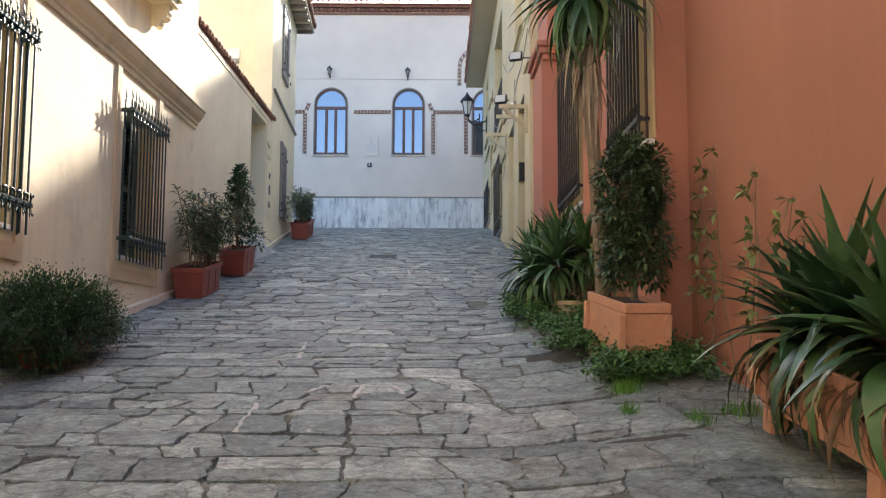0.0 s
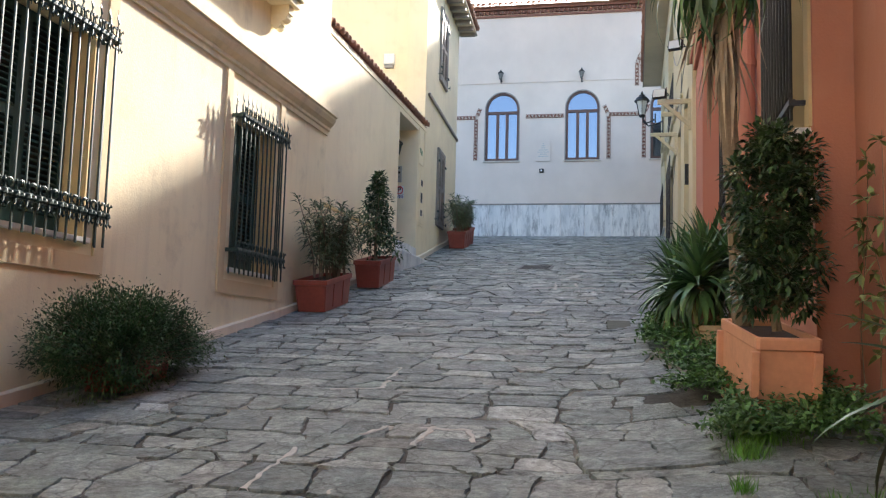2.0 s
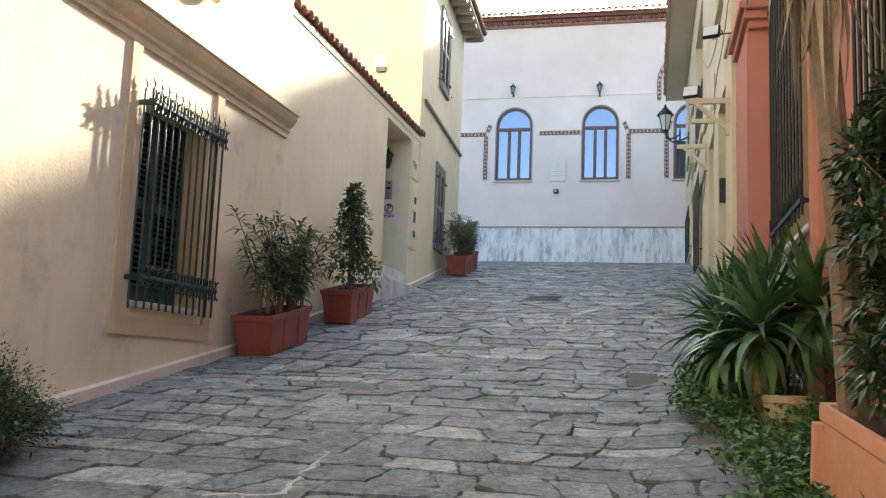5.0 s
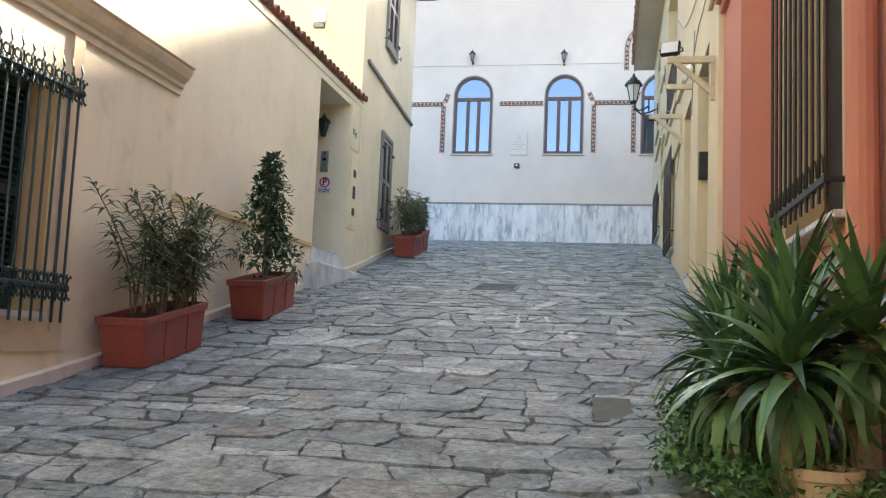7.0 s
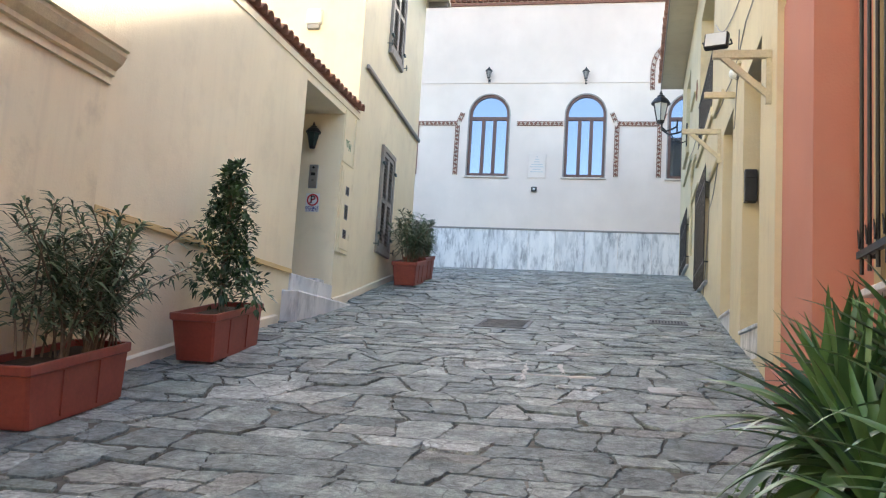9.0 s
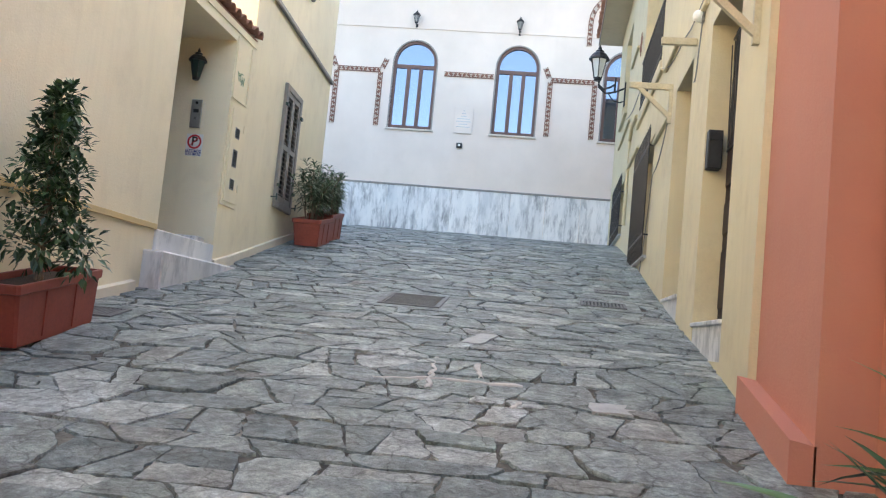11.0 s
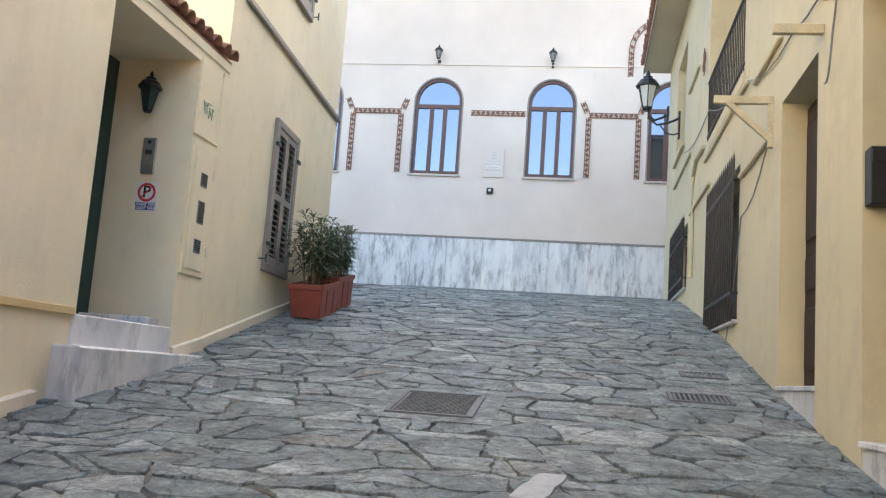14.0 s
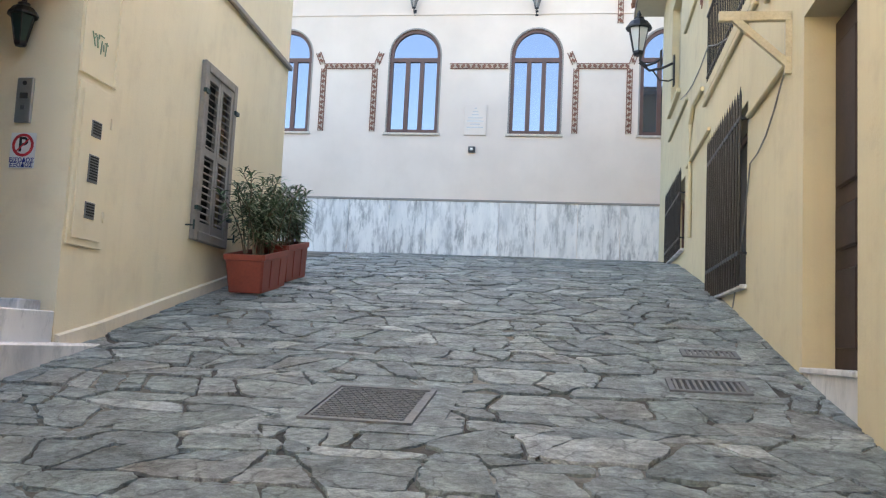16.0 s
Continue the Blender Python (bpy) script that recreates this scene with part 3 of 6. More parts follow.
def courtyard_wall():
    w = thing("courtyard_wall", (CX, 14.7, ground_z(14.7)), "cream courtyard wall with tile coping and recessed entrance", "wall")
    door = (15.55, 16.98, 4.0, 7.06)
    part("wall", wall_along_y(CX, -1, 11.5, 17.6, 2.5, 7.24, 0.86, [door]), CREAM2, w)
    part("ledge", boxes((CX, CX + 0.012, 11.5, 17.6, 7.16, 7.24)), CREAM2, w)
    part("dado_moulding", boxes((CX, CX + 0.028, 11.6, 15.5, 4.72, 4.775), bevel=0.006), OCHRE, w)
    part("plinth", sloped_strip(CX - 0.05, CX + 0.055, 11.6, 15.15, 0.10), PLINTH, w)
    part("plinth", sloped_strip(CX - 0.05, CX + 0.035, 17.0, 17.6, 0.12), PLINTH, w)
    part("coping", boxes((CX - 0.75, CX + 0.0, 11.6, 17.62, 7.24, 7.275)), TILE, w)
    tile_row(w, (CX + 0.05, 11.72, 7.285), (0, 0.182, 0), 33, 180, 14)
    tile_row(w, (CX - 0.32, 11.72, 7.395), (0, 0.182, 0), 33, 180, 14)
    # the entrance: door leaf, threshold and steps
    d = part("door", boxes((CX - 0.82, CX - 0.76, 15.55, 16.98, 4.76, 7.04)), GREEN, w, "dark green painted door")
    part("panel", boxes(*[(CX - 0.76, CX - 0.742, a, a + 0.5, c, c + 0.85) for a in (15.62, 16.36) for c in (4.95, 5.98)], bevel=0.008), GREEN, d)
    bm = bmesh.new()
    bmesh.ops.create_icosphere(bm, subdivisions=2, radius=0.035, matrix=Matrix.Translation((CX - 0.72, 16.1, 5.75)))
    part("handle", bm, STEEL, d)
    part("threshold", boxes((CX - 0.8, CX + 0.03, 15.5, 16.93, 4.2, 4.73), bevel=0.008), MARBLE, w)
    part("threshold", boxes((CX - 0.7, CX - 0.1, 16.72, 16.97, 4.72, 4.80), bevel=0.01), MARBLE, w)
    part("step", boxes((CX - 0.02, CX + 0.2, 15.32, 17.42, 3.95, 4.52), bevel=0.014), MARBLE, w, "worn pale marble step, partly sunk in the sloping paving")
    # shallow cabinet in the pier
    p = part("meter_cabinet", boxes((CX, CX + 0.018, 17.01, 17.46, 5.20, 6.36), bevel=0.004), CREAM2, w)
    part("panel", boxes((CX + 0.018, CX + 0.03, 17.05, 17.42, 5.25, 6.31), bevel=0.004), CREAM2, p)
    for z, hh in ((6.05, 0.12), (5.76, 0.2), (5.46, 0.12)):
        g = part("vent", boxes((CX + 0.03, CX + 0.036, 17.17, 17.30, z - hh / 2, z + hh / 2), bevel=0.002), GREYP, p)
        part("slat", boxes(*[(CX + 0.036, CX + 0.041, 17.185, 17.285, z - hh / 2 + 0.02 + 0.02 * k, z - hh / 2 + 0.03 + 0.02 * k) for k in range(int(hh / 0.02) - 1)]), DARK, g)
    part("hinge", boxes((CX + 0.018, CX + 0.034, 17.43, 17.455, 6.1, 6.18), (CX + 0.018, CX + 0.034, 17.43, 17.455, 5.4, 5.48)), CREAM2, p)
    part("moulding", boxes((CX, CX + 0.016, 17.0, 17.48, 6.42, 6.44), (CX, CX + 0.016, 17.0, 17.02, 6.44, 7.12), (CX, CX + 0.016, 17.46, 17.48, 6.44, 7.12)), CREAM2, w)
    return w


courtyard_wall()


# ---- the cream house with grey shutters ----
HX = -2.74


def shutter_window(h, y0, y1, z0, z1):
    f = 0.09
    win = part("window", boxes((HX - 0.04, HX + 0.05, y0, y0 + f, z0, z1), (HX - 0.04, HX + 0.05, y1 - f, y1, z0, z1), (HX - 0.04, HX + 0.05, y0 + f, y1 - f, z1 - f, z1),
                               (HX - 0.04, HX + 0.06, y0 + f, y1 - f, z0, z0 + f), bevel=0.008), SHUTTER, h, "grey-brown louvred shutters, closed")
    ym = (y0 + y1) / 2
    louvre_leaf("shutter", win, HX + 0.035, 1, y0 + f, ym - 0.004, z0 + f, z1 - f, SHUTTER, 0.062)
    louvre_leaf("shutter", win, HX + 0.035, 1, ym + 0.004, y1 - f, z0 + f, z1 - f, SHUTTER, 0.062)
    # Room shade behind the louvres, put in as a near-black box.
    part("unlit_room_panel", boxes((HX - 0.3, HX - 0.1, y0, y1, z0, z1)), DARK, win)
    for yy in (y0 + 0.03, y1 - 0.03):
        for zz in (z0 + 0.3, z1 - 0.3):
            part("hinge", boxes((HX + 0.04, HX + 0.075, yy - 0.05, yy + 0.05, zz - 0.02, zz + 0.02)), IRON, win)
    for s, yy in ((-1, y0), (1, y1)):
        bm = bmesh.new()
        tube(bm, (HX, yy + s * 0.1, z0 + 0.12), (HX + 0.09, yy + s * 0.1, z0 + 0.12), 0.008)
        tube(bm, (HX + 0.08, yy + s * 0.1, z0 + 0.08), (HX + 0.08, yy + s * 0.1, z0 + 0.17), 0.009)
        part("shutter_stop", bm, IRON, win)


def grey_shutter_house():
    h = thing("house", (HX, 20, ground_z(20)), "pale cream house with grey-brown shutters and tiled eaves", "house")
    lo, hi = (19.22, 20.14, 5.50, 7.23), (19.2, 20.2, 8.75, 10.45)
    part("wall", wall_along_y(HX, -1, 17.605, 22.1, 3.5, 10.9, 0.4, [(lo[0] + 0.02, lo[1] - 0.02, lo[2] + 0.02, lo[3] - 0.02), (hi[0] + 0.02, hi[1] - 0.02, hi[2] + 0.02, hi[3] - 0.02)]), CREAM2, h)
    part("wall", wall_along_x(17.9, -9.5, HX - 0.4, 3.5, 10.9, 0.4), CREAM2, h)
    part("wall", boxes((-9.5, HX - 0.4, 21.7, 22.1, 3.5, 10.9)), CREAM2, h)
    part("wall", boxes((-9.9, -9.5, 17.9, 22.1, 3.5, 10.9)), CREAM2, h)
    shutter_window(h, *lo)
    shutter_window(h, *hi)
    part("string_course", boxes((HX, HX + 0.05, 17.9, 22.12, 8.02, 8.09), bevel=0.012), SHUTTER, h)
    part("plinth", sloped_strip(HX - 0.05, HX + 0.035, 17.5, 22.12, 0.11), PLINTH, h)
    # hipped roof with wide eaves
    e = 0.42
    x0, x1, y0, y1, ze = -9.9 - e, HX + e, 17.9 - e, 22.1 + e, 10.92
    part("eave_board", boxes((x0, x1, y0, y1, ze, ze + 0.06)), SOFFIT, h)
    raf = mesh_of("rafter", [(sx * 0.19, sy * 0.035, sz * 0.045) for sx in (-1, 1) for sy in (-1, 1) for sz in (-1, 1)],
                  [(0, 1, 3, 2), (4, 6, 7, 5), (0, 4, 5, 1), (2, 3, 7, 6), (0, 2, 6, 4), (1, 5, 7, 3)], SHUTTER)
    for k in range(11):
        ob = part("rafter", raf, None, h)
        ob.location = (HX + 0.2, y0 + 0.2 + k * 0.46, ze - 0.048)
    for k in range(13):
        ob = part("rafter", raf, None, h)
        ob.matrix_basis = pose(HX - 0.1 - k * 0.5, y0 + 0.22, ze - 0.048, 0, 0, 90)
    bm = bmesh.new()
    v = [bm.verts.new(p) for p in ((x0, y0, ze + 0.06), (x1, y0, ze + 0.06), (x1, y1, ze + 0.06), (x0, y1, ze + 0.06), (x0 + 2.4, 20, ze + 1.0), (x1 - 2.4, 20, ze + 1.0))]
    for f in ((0, 1, 5, 4), (1, 2, 5), (2, 3, 4, 5), (3, 0, 4), (0, 3, 2, 1)):
        bm.faces.new([v[k] for k in f])
    part("roof", bm, TILE, h)
    tile_row(h, (x1 + 0.05, y0 + 0.09, ze + 0.085), (0, 0.182, 0), 27, 180, 22)
    tile_row(h, (x1 - 0.08, y0 - 0.05, ze + 0.085), (-0.182, 0, 0), 40, 90, 22)
    # hip covered by a ridge of tiles
    for k in range(6):
        p = Vector((x1, y0, ze + 0.12)).lerp(Vector((x1 - 2.4, 20, ze + 1.1)), k / 6.5)
        ob = part("roof_tile", TILE_ME, None, h)
        ob.matrix_basis = pose(*p, 0, 0, 135) @ pose(0, 0, 0, 0, -16, 0)
    h.rotation_euler.z = radians(3.2)
    return h


grey_shutter_house()


# ---- the white building that closes the lane ----
EY = 31.45
WINS = [(-6.78, -5.62), (-3.70, -2.50), (-0.83, 0.33), (2.10, 3.28)]
WZ0, WZS = 9.47, 11.36


def arch_points(xc, r, zs, rise, n=16):
    return [(xc - r * math.cos(math.pi * k / n), zs + rise * math.sin(math.pi * k / n)) for k in range(n + 1)]


def prism(bm, outline, y0, y1):
    """An x-z outline pushed from y0 to y1."""
    a = [bm.verts.new((x, y0, z)) for x, z in outline]
    b = [bm.verts.new((x, y1, z)) for x, z in outline]
    n = len(outline)
    bm.faces.new(a)
    bm.faces.new(b[::-1])
    for k in range(n):
        bm.faces.new((a[k], a[(k + 1) % n], b[(k + 1) % n], b[k]))


def band(bm, inner, outer, y0, y1):
    """A strip between two equal lists of x-z points, from y0 to y1."""
    rows = [[bm.verts.new((p[0], y, p[1])) for p in line] for line in (inner, outer) for y in (y0, y1)]
    for k in range(len(inner) - 1):
        for a, b in ((0, 1), (1, 3), (3, 2), (2, 0)):
            bm.faces.new((rows[a][k], rows[a][k + 1], rows[b][k + 1], rows[b][k]))
    for k in (0, -1):
        bm.faces.new([rows[q][k] for q in (0, 1, 3, 2)])


def white_building():
    h = thing("building", (0, EY, ground_z(EY)), "tall white plastered building with arched windows and marble base", "building")
    top = 15.08
    rise = 0.62
    holes = [(a, b, WZ0, WZS + rise + 0.02) for a, b in WINS]
    part("wall", wall_along_x(EY, -16, 12, 5.5, top, 0.5, holes), WHITE, h)
    part("wall", boxes((-16, -15.5, EY + 0.5, EY + 9, 5.5, top), (11.5, 12, EY + 0.5, EY + 9, 5.5, top), (-16, 12, EY + 9, EY + 9.4, 5.5, top)), WHITE, h)
    for a, b in WINS:
        xc, r = (a + b) / 2, (b - a) / 2
        arc = arch_points(xc, r, WZS, rise)
        bm = bmesh.new()
        band(bm, arc, [(x, WZS + rise + 0.02) for x, z in arc], EY, EY + 0.5)
        part("wall", bm, WHITE, h)
        t = 0.075
        inner = arch_points(xc, r - t, WZS, rise - t)
        bm = bmesh.new()
        band(bm, [(a + t, WZ0 + 0.02), *inner, (b - t, WZ0 + 0.02)], [(a, WZ0 + 0.02), *arc, (b, WZ0 + 0.02)], EY + 0.03, EY + 0.12)
        win = part("window", bm, WINFRAME, h)
        split("transom", ((a + t, b - t, EY + 0.03, EY + 0.11, WZS - 0.16, WZS - 0.06), (a + t, b - t, EY + 0.035, EY + 0.11, WZ0 + 0.02, WZ0 + 0.11)), WINFRAME, win)
        for xx in (xc - 0.17, xc + 0.17):
            part("mullion", boxes((xx - 0.05, xx + 0.05, EY + 0.035, EY + 0.1, WZ0 + 0.11, WZS - 0.16)), WINFRAME, win)
        bm = bmesh.new()
        prism(bm, [(a + t, WZS - 0.06), *inner, (b - t, WZS - 0.06)], EY + 0.075, EY + 0.085)
        part("pane", bm, GLASS, win)
        for p, q in ((a + t, xc - 0.22), (xc - 0.12, xc + 0.12), (xc + 0.22, b - t)):
            part("pane", boxes((p, q, EY + 0.075, EY + 0.085, WZ0 + 0.11, WZS - 0.16)), GLASS, win)
        part("window_sill", boxes((a - 0.07, b + 0.07, EY - 0.05, EY + 0.1, WZ0 - 0.035, WZ0 + 0.018), bevel=0.006), BRICKMOR, win)
        bm = bmesh.new()
        band(bm, [(a, WZ0 + 0.02), *arc, (b, WZ0 + 0.02)], [(a - 0.035, WZ0 + 0.02), *arch_points(xc, r + 0.035, WZS, rise + 0.035), (b + 0.035, WZ0 + 0.02)], EY - 0.012, EY + 0.03)
        part("architrave", bm, SHUTTER, win)
    # One near-black sheet stands in for the unlit inside.
    part("unlit_room_panel", boxes((-15, 11, EY + 0.6, EY + 0.7, 9, 13)), DARK, h)
    # marble slabs at the foot
    rng = random.Random(5)
    x = -9.0
    while x < 6.5:
        w = rng.uniform(0.78, 0.98)
        part("slab", boxes((x + 0.004, x + w - 0.004, EY - 0.045 - rng.uniform(0, 0.004), EY - 0.002, 6.2, 7.89), bevel=0.003), MARBLE, h)
        x += w
    part("marble_capping", boxes((-9, 6.5, EY - 0.065, EY, 7.89, 7.94), bevel=0.005), SHUTTER, h)
    part("string_course", boxes((-16, 12, EY - 0.02, EY, 12.33, 12.37)), WHITE, h)
    # roofline: brick courses with teeth, then tiles
    part("brick_course", boxes((-16, 12, EY - 0.05, EY, top - 0.30, top - 0.22)), BRICK, h)
    part("brick_course", boxes((-16, 12, EY - 0.16, EY, top - 0.05, top + 0.05)), BRICK, h)
    tooth = mesh_of("brick", [(sx * 0.055, sy * 0.06, sz * 0.05) for sx in (-1, 1) for sy in (-1, 1) for sz in (-1, 1)],
                    [(0, 1, 3, 2), (4, 6, 7, 5), (0, 4, 5, 1), (2, 3, 7, 6), (0, 2, 6, 4), (1, 5, 7, 3)], BRICK)
    for k in range(70):
        ob = part("brick", tooth, None, h)
        ob.matrix_basis = pose(-8 + 0.17 * k, EY - 0.045, top - 0.135, 0, 0, 45)
    bm = bmesh.new()
    v = [bm.verts.new(p) for p in ((-16.3, EY - 0.3, top + 0.05), (12.3, EY - 0.3, top + 0.05), (12.3, EY + 9.5, top + 0.05), (-16.3, EY + 9.5, top + 0.05), (-16.3, EY + 4.6, top + 1.35), (12.3, EY + 4.6, top + 1.35))]
    for f in ((0, 1, 5, 4), (2, 3, 4, 5), (0, 4, 3), (1, 2, 5), (0, 3, 2, 1)):
        bm.faces.new([v[k] for k in f])
    part("roof", bm, TILE, h)
    tile_row(h, (-8, EY - 0.36, top + 0.07), (0.2, 0, 0), 62, 90, 17)
    # brick ornament between the windows
    brick = mesh_of("brick", [(sx * 0.045, sy * 0.02, sz * 0.03) for sx in (-1, 1) for sy in (-1, 1) for sz in (-1, 1)],
                    [(0, 1, 3, 2), (4, 6, 7, 5), (0, 4, 5, 1), (2, 3, 7, 6), (0, 2, 6, 4), (1, 5, 7, 3)], BRICK)

    def course(a, b, name="brick_band"):
        a, b = Vector(a), Vector(b)
        d = (b - a).normalized()
        nrm = Vector((-d.z, 0, d.x)) * 0.052
        q = bmesh.new()
        prism(q, [((a + nrm).x, (a + nrm).z), ((b + nrm).x, (b + nrm).z), ((b - nrm).x, (b - nrm).z), ((a - nrm).x, (a - nrm).z)], EY - 0.018, EY + 0.001)
        base = part(name, q, BRICKMOR, h)
        n = max(1, int((b - a).length / 0.12))
        ang = -math.degrees(math.atan2(d.z, d.x))
        for k in range(n):
            p = a.lerp(b, (k + 0.5) / n)
            for off, tw in ((0.0, 35 if k % 2 else -35),):
                ob = part("brick", brick, None, base)
                ob.matrix_basis = pose(p.x, EY - 0.022, p.z, 0, ang + tw, 0)
        for s in (-1, 1):
            q = bmesh.new()
            o = nrm * s
            prism(q, [((a + o * 1.25).x, (a + o * 1.25).z), ((b + o * 1.25).x, (b + o * 1.25).z), ((b + o * 0.85).x, (b + o * 0.85).z), ((a + o * 0.85).x, (a + o * 0.85).z)], EY - 0.03, EY - 0.001)
            part("edge_course", q, BRICK, base)

    for xa, xb in ((-5.3, -4.05), (0.66, 1.86), (-8.3, -7.1)):
        course((xa, 0, 11.09), (xb, 0, 11.09))
        course((xa, 0, 9.52), (xa, 0, 11.03))
        course((xb, 0, 9.52), (xb, 0, 11.03))
        course((xa - 0.04, 0, 11.15), (xa - 0.16, 0, 11.42))
        course((xb + 0.04, 0, 11.15), (xb + 0.14, 0, 11.42))
    course((-2.26, 0, 11.09), (-0.9, 0, 11.09))
    pts = [(1.62, 12.1)] + [(2.25 - 0.63 * math.cos(t), 12.75 + 0.75 * math.sin(t)) for t in np.linspace(0, math.pi, 12)] + [(2.88, 12.1)]
    for a, b in zip(pts, pts[1:]):
        course((a[0], 0, a[1]), (b[0], 0, b[1]))
    return h


white_building()


# ---- the yellow house ----
RX = 2.36
YD1, YD2 = (13.93, 15.22, 4.0, 6.88), (16.25, 17.42, 4.3, 6.92)


def panelled_door(h, y0, y1, z0, z1, x, label):
    d = part("door", boxes((x, x + 0.06, y0, y1, z0, z1), bevel=0.004), WOOD, h, label)
    w = (y1 - y0)
    n = 2 if w > 0.9 else 1
    for k in range(n):
        a, b = y0 + w * k / n + 0.07, y0 + w * (k + 1) / n - 0.07
        for c, e in ((0.12, 0.62), (0.74, 1.02), (1.14, 2.1)):
            if z0 + e < z1 - 0.05:
                part("panel", boxes((x - 0.022, x, a, b, z0 + c, z0 + e), bevel=0.015), WOOD, d)
    return d


def window_bars(win, x, y0, y1, z0, z1, n, rails, mat=BLACK, r=0.013, tip=0.1):
    bm = bmesh.new()
    tube(bm, (0, 0, 0), (0, 0, z1 - z0), r, seg=6)
    tube(bm, (0, 0, z1 - z0), (0, 0, z1 - z0 + tip), r * 1.2, 0.001, seg=6)
    me = bpy.data.meshes.new("bar")
    bm.to_mesh(me)
    bm.free()
    me.materials.append(mat)
    for k in range(n):
        ob = part("bar", me, None, win)
        ob.location = (x, y0 + (y1 - y0) * k / (n - 1), z0)
    for z in rails:
        part("rail", boxes((x - 0.008, x + 0.008, y0 - 0.03, y1 + 0.03, z - 0.018, z + 0.018), (x, RX + 0.05, y0 - 0.012, y0 + 0.012, z - 0.01, z + 0.01), (x, RX + 0.05, y1 - 0.012, y1 + 0.012, z - 0.01, z + 0.01)), mat, win)


def yellow_house():
    h = thing("house", (RX, 20, ground_z(20)), "weathered yellow plastered two-storey house with deep-set doors", "house")
    wa, wb = (19.45, 21.45, 5.28, 6.92), (24.35, 26.55, 6.15, 7.2)
    bal = (19.3, 22.2, 7.85, 10.4)
    uw = (25.3, 26.8, 8.75, 10.6)
    upd = (14.2, 15.6, 8.2, 10.4)
    part("wall", wall_along_y(RX, 1, 13.02, 28.65, 2.5, 11.3, 0.5, [YD1, YD2, wa, wb, bal, uw, upd]), YELLOW, h)
    part("wall", boxes((RX + 0.5, 10, 28.15, 28.65, 2.5, 11.3), (RX + 0.5, 10, 13.02, 13.4, 2.5, 11.3), (9.6, 10, 13.4, 28.15, 2.5, 11.3)), YELLOW, h)
    for y0, y1, z0, z1, zf in ((*YD1, 4.30), (*YD2, 4.60)):
        panelled_door(h, y0, y1, zf, z1 - 0.05, RX + 0.2, "dark brown panelled wooden door")
        part("threshold", boxes((RX - 0.02, RX + 0.25, y0 + 0.003, y1 - 0.003, zf - 0.035, zf), bevel=0.006), MARBLE, h)
        part("step_riser", boxes((RX + 0.004, RX + 0.3, y0 + 0.003, y1 - 0.003, zf - 0.6, zf - 0.036)), MARBLE, h)
    # iron fanwork over the nearer door
    bm = boxes((RX + 0.165, RX + 0.177, 14.1, 15.14, 5.75, 5.77), (RX + 0.165, RX + 0.177, 14.1, 15.14, 6.72, 6.74))
    for k in range(9):
        for s in (-1, 1):
            tube(bm, (RX + 0.171, 14.14 + k * 0.12, 5.78), (RX + 0.171, 14.14 + k * 0.12 + s * 0.1, 6.7), 0.006, seg=5)
    part("door_grille", bm, BLACK, h)
    for (y0, y1, z0, z1), n, rails in ((wa, 15, (5.55, 6.75)), (wb, 13, (6.3, 6.95))):
        win = part("window", boxes((RX + 0.2, RX + 0.26, y0, y0 + 0.08, z0, z1), (RX + 0.2, RX + 0.26, y1 - 0.08, y1, z0, z1), (RX + 0.2, RX + 0.26, y0 + 0.08, y1 - 0.08, z1 - 0.08, z1),
                                   (RX + 0.2, RX + 0.26, y0 + 0.08, y1 - 0.08, z0, z0 + 0.08), (RX + 0.2, RX + 0.26, (y0 + y1) / 2 - 0.04, (y0 + y1) / 2 + 0.04, z0 + 0.08, z1 - 0.08)), WINFRAME, h)
        # Opaque pane, coloured near-black for the unlit room behind.
        part("pane", boxes((RX + 0.225, RX + 0.235, y0 + 0.08, y1 - 0.08, z0 + 0.08, z1 - 0.08)), DARK, win)
        part("window_sill", boxes((RX - 0.06, RX + 0.2, y0 - 0.06, y1 + 0.06, z0 - 0.04, z0 - 0.003), bevel=0.006), MARBLE, win)
        window_bars(win, RX - 0.07, y0 - 0.03, y1 + 0.03, z0 - 0.02, z1 + 0.02, n, rails)
    # balcony recess and railing
    part("balcony_slab", boxes((RX - 0.03, RX + 1.3, bal[0] - 0.05, bal[1] + 0.05, 7.72, 7.86), bevel=0.01), YELLOW, h)
    part("wall", boxes((RX + 1.3, RX + 1.5, bal[0] - 0.3, bal[1] + 0.3, 7.7, 11.2), (RX + 0.5, RX + 1.3, bal[0] - 0.3, bal[0] - 0.01, 7.7, 11.2), (RX + 0.5, RX + 1.3, bal[1] + 0.01, bal[1] + 0.3, 7.7, 11.2)), YELLOW, h)
    rail = part("railing", boxes((RX - 0.02, RX + 0.01, bal[0], bal[1], 8.72, 8.75), (RX - 0.015, RX + 0.005, bal[0], bal[1], 7.96, 7.98)), BLACK, h)
    me = None
    for k in range(24):
        if me is None:
            bm = bmesh.new()
            tube(bm, (0, 0, 0), (0, 0, 0.9), 0.008, seg=6)
            me = bpy.data.meshes.new("baluster")
            bm.to_mesh(me)
            bm.free()
            me.materials.append(BLACK)
        ob = part("baluster", me, None, rail)
        ob.location = (RX - 0.005, bal[0] + 0.06 + k * (bal[1] - bal[0] - 0.12) / 23, 7.86)
